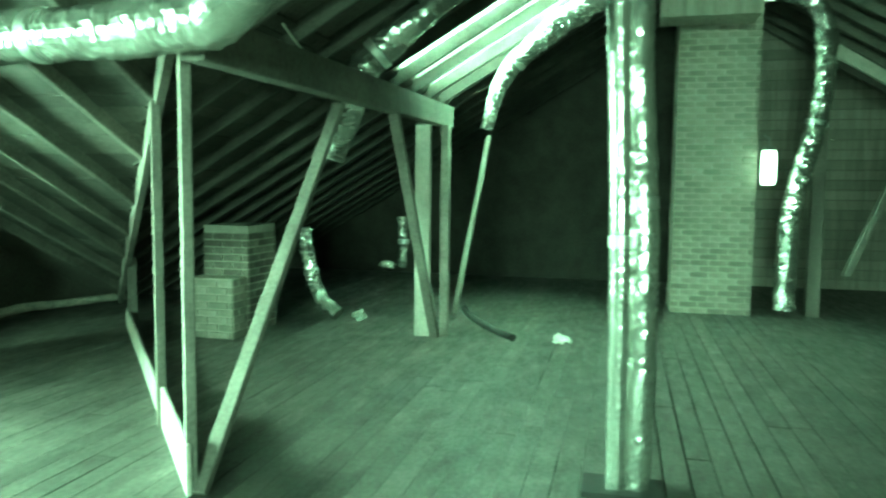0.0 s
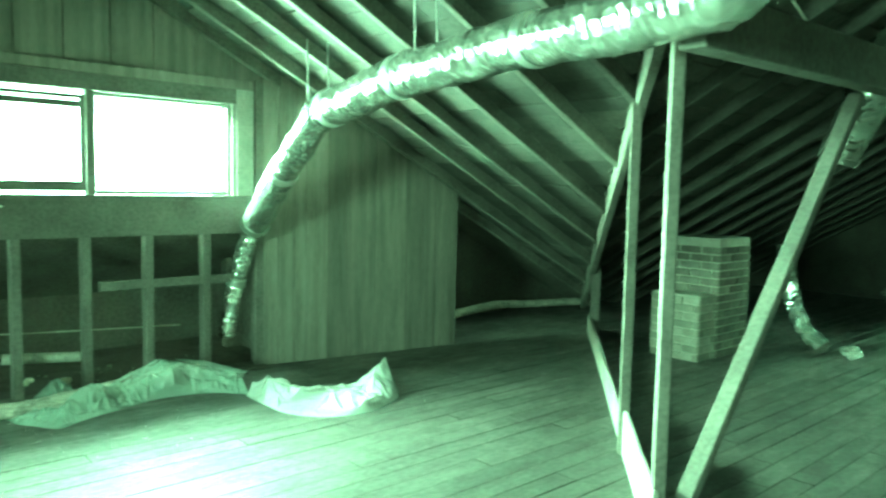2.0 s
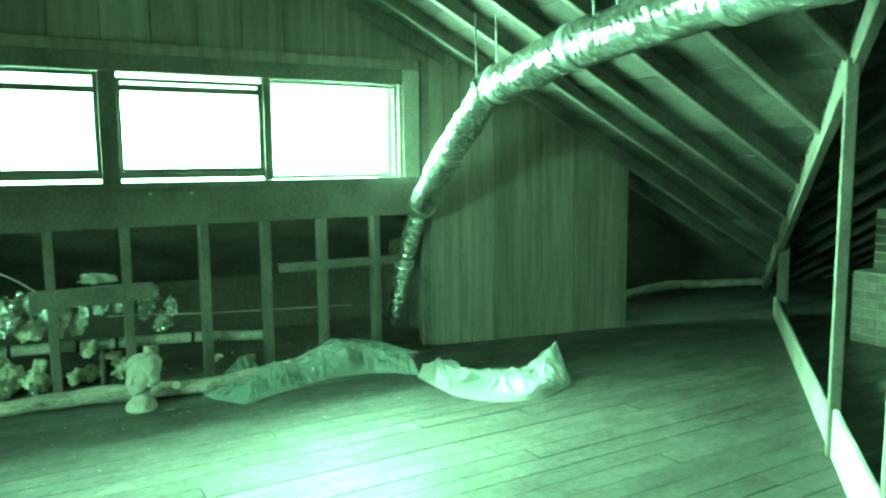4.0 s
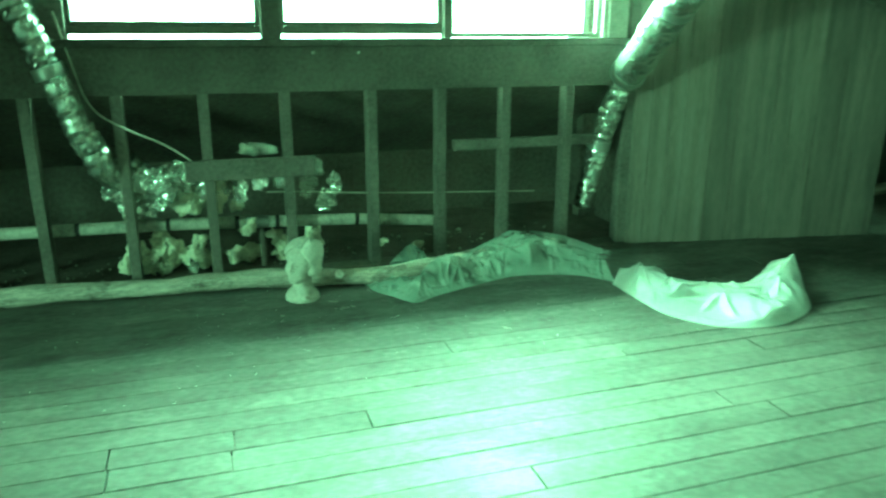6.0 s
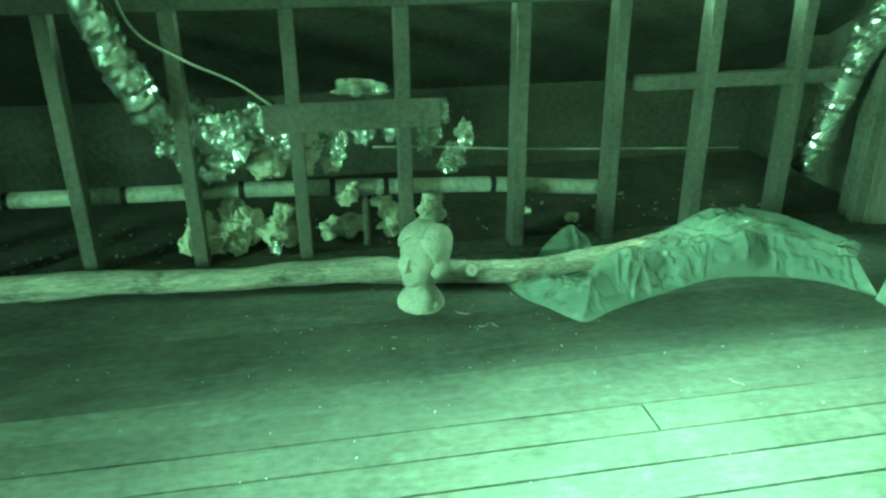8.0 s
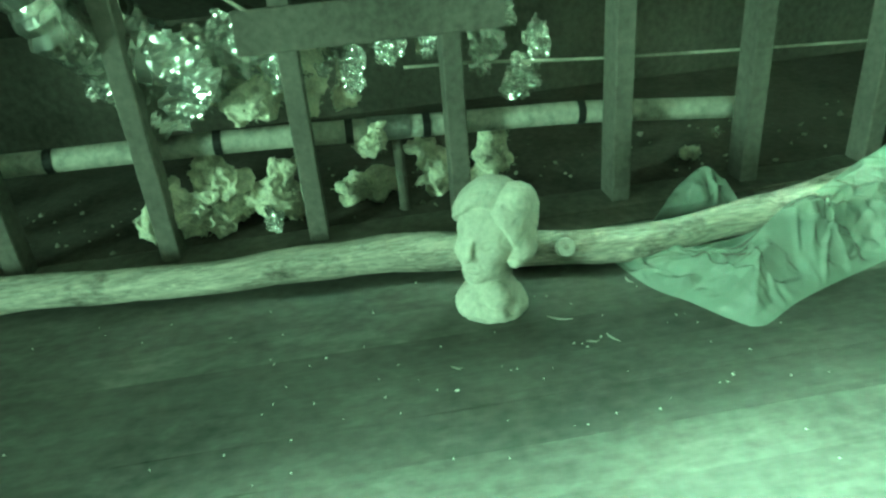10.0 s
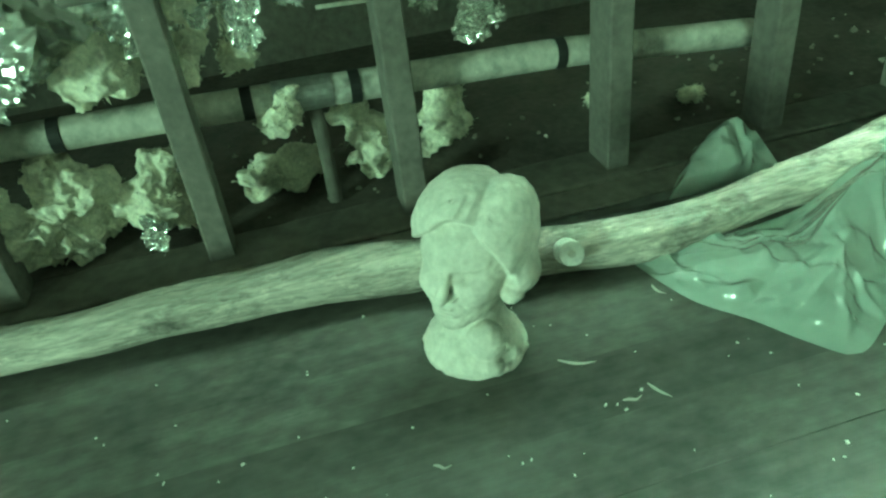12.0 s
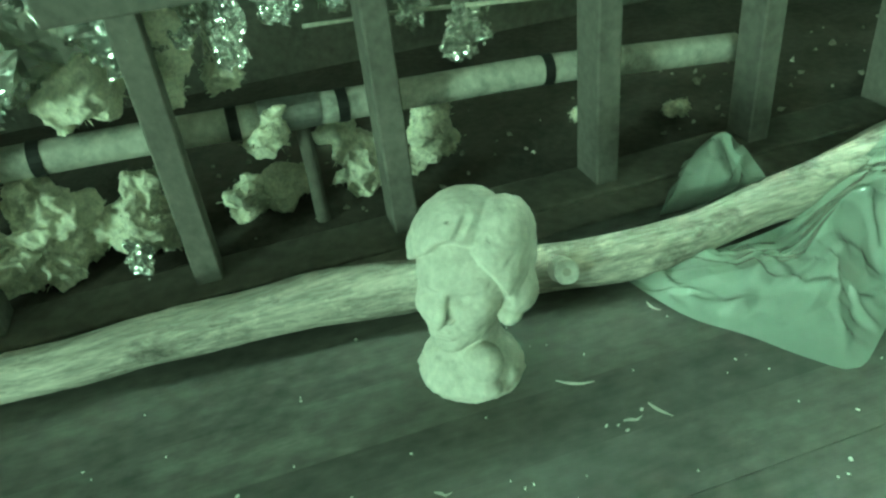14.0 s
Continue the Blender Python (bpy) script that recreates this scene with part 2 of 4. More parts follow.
def tube(points, radius, step=0.03, sides=20, crumple=0.0, ribs=0.0, pitch=0.07, seed=0, caps=True):
    """A tube along a path; radius is a number or a function of the share of its length."""
    path = smooth_path(points, step)
    bm = bmesh.new()
    rings, normal = [], None
    run = 0.0
    for i, c in enumerate(path):
        tan = (path[min(i + 1, len(path) - 1)] - path[max(i - 1, 0)]).normalized()
        if normal is None:
            normal = tan.orthogonal().normalized()
        normal = (normal - tan * normal.dot(tan)).normalized()
        side = tan.cross(normal)
        if i:
            run += (c - path[i - 1]).length
        r = radius(i / (len(path) - 1)) if callable(radius) else radius
        r *= 1 - ribs * (0.5 + 0.5 * math.cos(2 * math.pi * run / pitch)) ** 3
        ring = []
        for k in range(sides):
            a = 2 * math.pi * k / sides
            d = normal * math.cos(a) + side * math.sin(a)
            q = c + d * r
            if crumple:
                w = noise.noise(q * 7 + Vector((seed, 0, 0))) * 0.9 + abs(noise.noise(q * 22 + Vector((0, seed, 0)))) * 0.8 + abs(noise.noise(q * 48)) * 0.4
                q = c + d * (r * (1 + crumple * (w - 0.4)))
            ring.append(bm.verts.new(q))
        rings.append(ring)
    for a, b in zip(rings, rings[1:]):
        for k in range(sides):
            bm.faces.new((a[k], a[(k + 1) % sides], b[(k + 1) % sides], b[k]))
    if caps:
        bm.faces.new(rings[0]), bm.faces.new(rings[-1])
    return bm


def foil_duct(points, radius, label, bands=(), seed=0, crumple=0.13, ribs=0.02):
    duct = group_at("foil_duct", label, "duct", kind="")
    part("sleeve", tube(points, radius, 0.022, 26, crumple, ribs, 0.06, seed), M_FOIL, duct)
    for b in bands:
        p = smooth_path(points, 0.02)
        i = int(b * (len(p) - 4))
        r = radius(b) if callable(radius) else radius
        part("tape_band", tube([p[i], p[i + 2], p[i + 3]], r * 1.03, 0.012, 26, 0.03, 0, 1, seed), M_TAPE, duct)
    return duct

# ---- setting: floor ----
floor = group_at("floor", "worn bare floorboards, dusty and scratched", "floor", kind="structure")
part("subfloor", box((-8.2, Y0, -0.12), (X1, Y1, -0.024)), M_DARK, floor)

# ---- setting: window wall ----
wall = group_at("wall_window", "open stud wall below a band of three windows", "wall", kind="structure")
T = 0.10
STUDS = [0.20 + 0.478 * i for i in range(-6, 3)] + [1.64, 2.18, 2.65, 3.11, 3.58, 4.05]
def wall_piece(name, y0, y1, z0, z1, x0=WALL_X - T, x1=WALL_X, m=M_TIMBER, bevel=0.004):
    return part(name, box((x0, y0, z0), (x1, y1, z1), bevel), m, wall)

for i, y in enumerate(STUDS):
    wall_piece("stud", y - 0.031, y + 0.031, 0.012, 1.16, WALL_X - T, WALL_X + (0.015 if y == 2.18 else 0.0))
wall_piece("sole_plate", -3.0, 4.08, 0.0, 0.012, WALL_X - 0.11, WALL_X + 0.052, M_SHEATH)
wall_piece("edge_board", -3.0, 4.08, 0.0, 0.007, WALL_X + 0.055, WALL_X + 0.16, M_SHEATH)
wall_piece("header_board", -3.0, 4.10, 1.16, 1.43, WALL_X - 0.04, WALL_X + 0.022, M_TIMBER)
wall_piece("window_ledge", -3.0, 4.10, 1.43, 1.475, WALL_X - 0.10, WALL_X + 0.045, M_TIMBER)
wall_piece("head_beam", -3.0, 4.10, 2.24, 2.36, WALL_X - 0.10, WALL_X + 0.02, M_TIMBER)
wall_piece("blocking", 2.74, 3.86, 0.745, 0.815, WALL_X - 0.07, WALL_X - 0.005)
wall_piece("cleat_board", 1.02, 1.80, 0.64, 0.765, WALL_X + 0.003, WALL_X + 0.028, M_TIMBER)
for a, b in ((-3.0, 0.47), (1.52, 1.64), (2.66, 2.71), (3.80, 4.10)):
    wall_piece("mullion", a, b, 1.475, 2.24, WALL_X - 0.08, WALL_X + 0.012, M_TIMBER if b < 3 else M_FRAME)
# gable boards above the windows
for i in range(30):
    y = -2.6 + i * 0.32
    if y > 6.9:
        break
    top = max(roof_d(y), roof_d(y + 0.32)) + 0.14
    bottom = 2.362 if y < 4.1 else 0.0
    if y < 4.05:
        part("gable_board", box((WALL_X - 0.03, y + 0.003, bottom), (WALL_X, min(y + 0.317, 4.10), max(top, bottom + 0.05)), 0.003), M_PANEL, wall)

part("gable_backing", box((WALL_X - 0.08, -3.0, 2.365), (WALL_X - 0.05, 4.10, 3.6)), M_SHEATH, wall)

# cavity behind the studs
cavity = group_at("wall_outer", "dark eaves cavity behind the studs", "wall", kind="structure")
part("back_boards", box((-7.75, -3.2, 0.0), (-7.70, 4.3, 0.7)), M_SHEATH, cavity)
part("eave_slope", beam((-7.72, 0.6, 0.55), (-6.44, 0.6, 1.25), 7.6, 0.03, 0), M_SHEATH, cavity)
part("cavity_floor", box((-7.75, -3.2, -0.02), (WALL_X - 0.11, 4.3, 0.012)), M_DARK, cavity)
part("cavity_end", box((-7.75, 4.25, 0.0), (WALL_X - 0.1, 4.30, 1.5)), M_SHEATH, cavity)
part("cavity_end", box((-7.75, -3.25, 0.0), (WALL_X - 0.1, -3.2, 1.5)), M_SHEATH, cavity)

# boarded partition beside the windows
P0, P1 = Vector((-6.30, 4.06, 0)), Vector((-5.96, 6.02, 0))
boards = group_at("wall_partition", "tall partition of weathered vertical boards", "wall", kind="structure")
pdir = (P1 - P0).normalized()
run, k = 0.0, 0
random.seed(4)
while run < (P1 - P0).length - 0.02:
    w = min(random.uniform(0.10, 0.22), (P1 - P0).length - run)
    a = P0 + pdir * (run + 0.002)
    b = P0 + pdir * (run + w - 0.002)
    z1 = roof_d(a.y) + 0.10
    off = pdir.cross(Vector((0, 0, 1))) * random.uniform(0.0, 0.012)
    m = (a + b) / 2 + off
    bm = bmesh.new()
    bm_beam(bm, m + Vector((0, 0, 0.0)), m + Vector((0, 0, z1)), (b - a).length, 0.02, 0.002, pdir.cross(Vector((0, 0, 1))))
    part("plank", bm, M_PANEL, boards)
    run += w
    k += 1

# ---- setting: roof ----
roof = group_at("ceiling", "dark roof boards on rough rafters", "ceiling", kind="structure")


def slab(corners, thick):
    bm = bmesh.new()
    lo = [bm.verts.new(c) for c in corners]
    hi = [bm.verts.new(Vector(c) + Vector((0, 0, thick))) for c in corners]
    bm.faces.new(lo), bm.faces.new(hi)
    n = len(lo)
    for i in range(n):
        bm.faces.new((lo[i], lo[(i + 1) % n], hi[(i + 1) % n], hi[i]))
    return bm


def valley_y(x):
    return VALLEY[1] - (x - VALLEY[0]) * PITCH_M / PITCH_D


OUT = 0.13
RZ = roof_d(SIDE_Y)
xr = VALLEY[0] + (RZ - VALLEY[2]) / PITCH_M      # dormer ridge meets the main slope
for s in (1, -1):
    def ys(y):
        return y if s > 0 else 2 * SIDE_Y - y
    yv = valley_y(-7.2)
    part("dormer_slope", slab([(-6.62, ys(SIDE_Y), RZ + OUT), (xr, ys(SIDE_Y), RZ + OUT), (-7.2, ys(yv), roof_m(-7.2) + OUT), (-7.2, ys(4.15), roof_d(4.15) + OUT), (-6.62, ys(4.15), roof_d(4.15) + OUT)], 0.03), M_SHEATH, roof)
    xl, zl = -7.8, roof_m(-7.8) + OUT
    ye = Y1 if s > 0 else Y0
    def mp(x, y):
        return (x, y, roof_m(x) + OUT)
    if s > 0:
        part("main_slope", slab([mp(xl, valley_y(xl)), mp(xr, SIDE_Y), mp(xr, 7.2), mp(-2.3, 7.2), mp(-2.3, Y1), mp(xl, Y1)], 0.03), M_SHEATH, roof)
        part("main_slope", slab([mp(-2.3, 9.3), mp(xr, 9.3), mp(xr, Y1), mp(-2.3, Y1)], 0.03), M_SHEATH, roof)
    else:
        part("main_slope", slab([mp(xl, ys(valley_y(xl))), mp(xr, SIDE_Y), mp(xr, ye), mp(xl, ye)], 0.03), M_SHEATH, roof)
part("main_slope", slab([(xr, Y0, roof_m(xr) + OUT), (RIDGE_X, Y0, roof_m(RIDGE_X) + OUT), (RIDGE_X, Y1, roof_m(RIDGE_X) + OUT), (xr, Y1, roof_m(xr) + OUT)], 0.03), M_SHEATH, roof)
part("main_slope", slab([(RIDGE_X, Y0, roof_m(RIDGE_X) + OUT), (X1, Y0, roof_m(X1) + OUT), (X1, Y1, roof_m(X1) + OUT), (RIDGE_X, Y1, roof_m(RIDGE_X) + OUT)], 0.03), M_SHEATH, roof)
for s in (1, -1):
    for x in (-6.29, -5.88, -5.37, -4.89, -4.34, -3.71, -3.12, -2.54, -1.96, -1.38):
        y0, y1 = SIDE_Y, valley_y(x)
        if s < 0:
            y1 = 2 * SIDE_Y - y1
        part("rafter", beam((x, y0, RZ + 0.065), (x, y1, roof_d(y1) + 0.065), 0.055, 0.13), M_RAFTER, roof)
    for i in range(22):
        y = SIDE_Y + s * (0.35 + 0.56 * i)
        if not Y0 < y < Y1:
            break
        yy = y if s > 0 else 2 * SIDE_Y - y
        x0 = max(-7.6, VALLEY[0] + (VALLEY[1] - yy) * PITCH_D / PITCH_M)
        part("rafter", beam((x0, y, roof_m(x0) + 0.065), (RIDGE_X, y, roof_m(RIDGE_X) + 0.065), 0.055, 0.13), M_SHADE_RAFTER, roof)
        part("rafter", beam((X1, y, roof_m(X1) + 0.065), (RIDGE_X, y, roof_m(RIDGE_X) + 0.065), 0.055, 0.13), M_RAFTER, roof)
    v0 = (VALLEY[0] - 1.2, valley_y(VALLEY[0] - 1.2), roof_m(VALLEY[0] - 1.2) + 0.02)
    v1 = (xr, SIDE_Y, RZ + 0.02)
    if s < 0:
        v0, v1 = (v0[0], 2 * SIDE_Y - v0[1], v0[2]), v1
    part("valley_rafter", beam(v0, v1, 0.06, 0.20), M_TIMBER, roof)

def roof_boards(name, a, b, up, span, along_x):
    """Rough boards under a slope from a (low) to b (high), joined as one skin."""
    a, b = Vector(a), Vector(b)
    run = (b - a).length
    d = (b - a).normalized()
    side = Vector((1, 0, 0)) if along_x else Vector((0, 1, 0))
    verts, faces = [], []
    rnd = random.Random(name)
    t = 0.0
    while t < run:
        w = rnd.uniform(0.14, 0.24)
        s0, last = span(a + d * min(t + w / 2, run))
        while s0 < last - 0.05:
            ln = min(rnd.uniform(1.2, 3.4), last - s0)
            lift = rnd.uniform(-0.008, 0.006)
            base = len(verts)
            for h in (0, 0.02):
                for tt, ss in ((t + 0.004, s0 + 0.003), (t + w - 0.004, s0 + 0.003), (t + w - 0.004, s0 + ln - 0.003), (t + 0.004, s0 + ln - 0.003)):
                    verts.append(a + d * min(tt, run) + side * ss + Vector((0, 0, up + lift + h)))
            for q in ((0, 1, 2, 3), (7, 6, 5, 4), (0, 4, 5, 1), (1, 5, 6, 2), (2, 6, 7, 3), (3, 7, 4, 0)):
                faces.append([base + k for k in q])
            s0 += ln
        t += w
    me = bpy.data.meshes.new(name)
    me.from_pydata([tuple(v) for v in verts], [], faces)
    me.materials.append(M_ROOF)
    ob = new(name, me)
    ob.parent = roof


roof_boards("dormer_boards", (0, 8.4, roof_d(8.4)), (0, SIDE_Y, RZ), 0.10, lambda p: (-6.3, VALLEY[0] + (VALLEY[1] - p.y) * PITCH_D / PITCH_M), True)
roof_boards("main_boards", (-6.9, 0, roof_m(-6.9)), (-2.32, 0, roof_m(-2.32)), 0.10, lambda p: (valley_y(p.x), 13.4), False)

# far and near gables, eave wall
gable = group_at("wall_far", "dim brick gable wall at the far end of the attic", "wall", kind="structure")
part("brickwork", box((-7.8, Y1, -0.1), (X1, Y1 + 0.3, 5.2)), M_SHADE_BRICK, gable)
for i in range(26):
    part("siding_board", box((1.5, Y1 - 0.03, 0.16 * i), (X1 - 0.2, Y1 - 0.004 - 0.008 * (i % 2), 0.16 * i + 0.152), 0.004), M_PANEL, gable)
gable2 = group_at("wall_near", "plain end wall of the attic", "wall", kind="structure")
# unseen closing wall; its opening is left for the fill lamp
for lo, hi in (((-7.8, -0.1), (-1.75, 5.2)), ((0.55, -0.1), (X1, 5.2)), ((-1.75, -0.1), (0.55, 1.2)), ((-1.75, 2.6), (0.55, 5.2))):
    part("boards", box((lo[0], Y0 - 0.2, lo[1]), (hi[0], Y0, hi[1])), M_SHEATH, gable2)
eave = group_at("wall_eave", "dark low eaves wall", "wall", kind="structure")
part("boards", box((-7.2, 4.1, -0.1), (-7.1, 11.5, 2.6)), M_SHEATH, eave)
part("boards", box((-7.8, 4.3, -0.1), (-7.4, Y1, 0.6)), M_SHEATH, eave)
part("boards", box((-7.8, Y0, -0.1), (-7.4, -3.2, 0.6)), M_SHEATH, eave)
part("boards", box((X1 - 0.2, Y0, -0.1), (X1, Y1, 1.2)), M_SHEATH, eave)

# ---- valley posts, kick board, purlin and braces ----
def timber(name, label, a, b, wide, deep, m=M_TIMBER, up=(0, 0, 1), group="roof posts"):
    t = tagged(part(name, beam(a, b, wide, deep, 0.006, up), m), label, name.replace("_", " "), group)
    return t

vdir = Vector((-3.22, 3.85, 0)).normalized()
timber("roof_post", "slim upright timber post under the valley rafter", (-2.275, 3.865, 0), (-2.275, 3.865, 2.42), 0.085, 0.055, up=(0.77, 0.64, 0))
timber("roof_post", "slim upright timber post under the valley rafter", (-3.04, 4.72, 0), (-3.04, 4.72, 2.10), 0.05, 0.06, up=(0.77, 0.64, 0))
timber("roof_post", "slim upright timber post under the valley rafter", (-5.36, 7.55, 0), (-5.36, 7.55, 0.78), 0.07, 0.10, up=(0.77, 0.64, 0))
na = Vector((-0.77, -0.64, 0)) * 0.075
timber("kick_board", "pale board on edge along the foot of the posts", Vector((-3.02, 4.83, 0.10)) + na, Vector((-5.45, 7.70, 0.10)) + na, 0.03, 0.20, M_PALE, group="kick boards")
timber("kick_board", "taller pale board on edge beside a slim post", Vector((-2.19, 3.85, 0.135)) + na, Vector((-3.02, 4.825, 0.135)) + na, 0.03, 0.27, M_PALE, group="kick boards")
timber("purlin", "heavy dark purlin under the rafters", (-2.06, 3.6, 2.24), (-2.03, 8.45, 2.33), 0.12, 0.22, M_SHEATH, group="roof beams")
timber("diagonal_brace", "long diagonal timber brace from floor to purlin", (-2.22, 3.84, 0.0), (-2.24, 5.80, 2.18), 0.055, 0.085, M_TIMBER, (1, 0, 0), "braces")
timber("roof_post", "wide pale upright plank post under the purlin", (-2.20, 8.05, 0), (-2.20, 8.05, 2.22), 0.16, 0.06, M_PALE, (0, 1, 0))
timber("roof_post", "square upright timber post under the purlin", (-1.97, 8.10, 0), (-1.97, 8.10, 2.22), 0.09, 0.09, M_TIMBER, (0, 1, 0))
timber("diagonal_brace", "dark diagonal timber brace meeting the post foot", (-2.05, 8.0, 0.0), (-2.05, 6.55, 2.20), 0.06, 0.09, M_TIMBER, (1, 0, 0), "braces")
timber("diagonal_brace", "dark diagonal timber brace meeting the post foot", (-1.90, 8.25, 0.2), (-1.75, 9.4, 2.20), 0.045, 0.06, M_TIMBER, (1, 0, 0), "braces")

plate = bmesh.new()
pv = [plate.verts.new(p) for p in ((-2.31, 5.70, 2.42), (-2.31, 6.05, 2.40), (-2.31, 5.86, 2.12))]
plate.faces.new(pv)
bmesh.ops.solidify(plate, geom=plate.faces[:], thickness=0.02)
tagged(part("gusset_plate", plate, M_PALE), "pale triangular gusset nailed at the brace head", "gusset")

# ---- chimneys ----
def brickwork(parent, lo, hi, faces, m=None, bl=0.215, bh=0.065, joint=0.012):
    """Bricks laid in courses on the named faces of a block ('-y', '+x', '-x')."""
    bm0 = box((0.002, -0.012, 0), (bl, 0.01, bh), 0.004)
    me = bpy.data.meshes.new("brick")
    bm0.to_mesh(me)
    bm0.free()
    me.materials.append(m or M_BRICK)
    for f in faces:
        if f == "-y":
            o, u, length = Vector((lo[0], lo[1], lo[2])), 0, hi[0] - lo[0]
        elif f == "+x":
            o, u, length = Vector((hi[0], lo[1], lo[2])), 90, hi[1] - lo[1]
        else:
            o, u, length = Vector((lo[0], hi[1], lo[2])), -90, hi[1] - lo[1]
        rows = int((hi[2] - lo[2]) / (bh + joint))
        for r in range(rows):
            x = -0.5 * (bl + joint) * (r % 2)
            while x < length - 0.02:
                a, b = max(x, 0), min(x + bl, length)
                if b - a > 0.03:
                    ob = new("brick", me)
                    ob.parent = parent
                    turn = Matrix.Rotation(radians(u), 4, "Z")
                    ob.matrix_local = Matrix.Translation(o - Vector(parent.location)) @ turn @ pose(a, random.uniform(-0.004, 0.002), r * (bh + joint)) @ Matrix.Diagonal(((b - a) / bl, 1, 1, 1))
                x += bl + joint


def chimney(label, lo, hi, faces, **kw):
    c = group_at("chimney", label, "chimney", (lo[0], lo[1], 0))
    part("core", box((0, 0, 0), (hi[0] - lo[0], hi[1] - lo[1], hi[2])), M_MORTAR, c)
    return c, lo, hi, faces


CHIMNEYS = [chimney("broad brick chimney stack rising through the attic", (0.47, 10.45, 0), (1.44, 11.2, 4.05), ("-y",)),
            chimney("low square brick pier by the eaves", (-4.50, 7.30, 0), (-4.0, 7.58, 0.62), ("-y", "+x")),
            chimney("crumbling brick chimney stub by the eaves", (-4.50, 7.60, 0), (-3.98, 8.20, 1.15), ("-y", "+x"))]

# ---- windows ----
backdrop = tagged(part("backdrop", box((-13.0, -9, -3), (-12.9, 13, 9)), M_DAY), "blank bright overcast sky outside the windows", "sky", kind="structure")
M_GLASS = bpy.data.materials.new("window_glass")
M_GLASS.use_nodes = True
gb = M_GLASS.node_tree.nodes["Principled BSDF"]
gb.inputs["Transmission Weight"].default_value, gb.inputs["Roughness"].default_value, gb.inputs["IOR"].default_value = 1.0, 0.03, 1.45


def window(i, y0, y1, z0, z1, rail, m):
    w = group_at("window_%d" % i, "plain casement window white with daylight", "window", kind="structure")
    x0, x1 = WALL_X - 0.075, WALL_X - 0.035
    f = 0.028
    for lo, hi in (((y0, z0), (y0 + f, z1)), ((y1 - f, z0), (y1, z1)), ((y0 + f, z0), (y1 - f, z0 + f)), ((y0 + f, z1 - f), (y1 - f, z1))):
        part("window_frame", box((x0, lo[0], lo[1]), (x1, hi[0], hi[1]), 0.004), m, w)
    spans = [(z0 + f, z1 - f)]
    if rail:
        part("sash_rail", box((x0, y0 + f, rail - 0.022), (x1, y1 - f, rail + 0.022), 0.004), m, w)
        spans = [(z0 + f, rail - 0.022), (rail + 0.022, z1 - f)]
    for a, b in spans:
        p = part("pane", box((x0 + 0.018, y0 + f, a), (x0 + 0.022, y1 - f, b)), M_GLASS, w)
        p.visible_shadow = False
    return w


window(1, 0.47, 1.52, 1.545, 2.235, 2.115, M_TIMBER)
window(2, 1.64, 2.66, 1.545, 2.205, 2.135, M_TIMBER)
window(3, 2.71, 3.80, 1.48, 2.235, None, M_FRAME)
for y0, y1 in ((0.47, 1.52), (1.64, 2.66)):
    wall_piece("sill_strip", y0, y1, 1.500, 1.545, WALL_X - 0.09, WALL_X - 0.02)
wall_piece("side_casing", 3.83, 3.98, 1.475, 2.36, WALL_X + 0.012, WALL_X + 0.032, M_FRAME)
wall_piece("top_casing", 0.3, 3.98, 2.36, 2.44, WALL_X + 0.003, WALL_X + 0.025, M_PANEL)
wall_piece("corner_post", 3.99, 4.10, 0.012, 2.45, WALL_X + 0.004, WALL_X + 0.05)
for y in (1.82, 2.10):
    part("nail_head", box((WALL_X + 0.022, y - 0.008, 1.385), (WALL_X + 0.03, y + 0.008, 1.40), 0.002), M_CHIP, wall)

# ---- roof opening covered with clear sheeting ----
M_VEIL = bpy.data.materials.new("milky_roof_sheet")
M_VEIL.use_nodes = True
vn = M_VEIL.node_tree
tr = vn.nodes.new("ShaderNodeBsdfTranslucent")
tr.inputs["Color"].default_value = (0.85, 0.88, 0.85, 1)
vn.links.new(tr.outputs[0], vn.nodes["Material Output"].inputs["Surface"])
skylight = group_at("skylight", "roof opening covered with milky sheeting, bright with daylight", "skylight", kind="structure")
for i in range(5):
    y0 = 7.2 + 0.42 * i
    bm = bmesh.new()
    bm_beam(bm, (-2.28, y0 + 0.2, roof_m(-2.28) + 0.15), (-0.85, y0 + 0.2, roof_m(-0.85) + 0.15), 0.39, 0.004, 0)
    part("sheet_strip", bm, M_VEIL, skylight)
    part("batten", beam((-2.28, y0 + 0.41, roof_m(-2.28) + 0.13), (-0.85, y0 + 0.41, roof_m(-0.85) + 0.13), 0.03, 0.03, 0.003), M_PALE, skylight)

# ---- ducts ----
def straight(points, n=4):
    """Adds points along each leg, so that the bends stay tight."""
    out = []
    for a, b in zip(points, points[1:]):
        a, b = Vector(a), Vector(b)
        out += [a.lerp(b, k / n) for k in range(n)]
    return out + [Vector(points[-1])]


foil_duct(straight([(-6.52, 3.82, 0.25), (-6.40, 3.86, 0.75), (-6.22, 3.93, 1.25)]), lambda s: 0.075 + 0.012 * s,
          "thin end of crinkled foil duct hanging behind the studs", (0.5,), 31, 0.22, 0.1)
foil_duct(straight([(-6.22, 3.93, 1.22), (-5.55, 3.83, 1.68), (-4.86, 3.73, 2.09)]), 0.115, "sloping crinkled foil duct below the rafters", (0.02, 0.5), 5, 0.13)
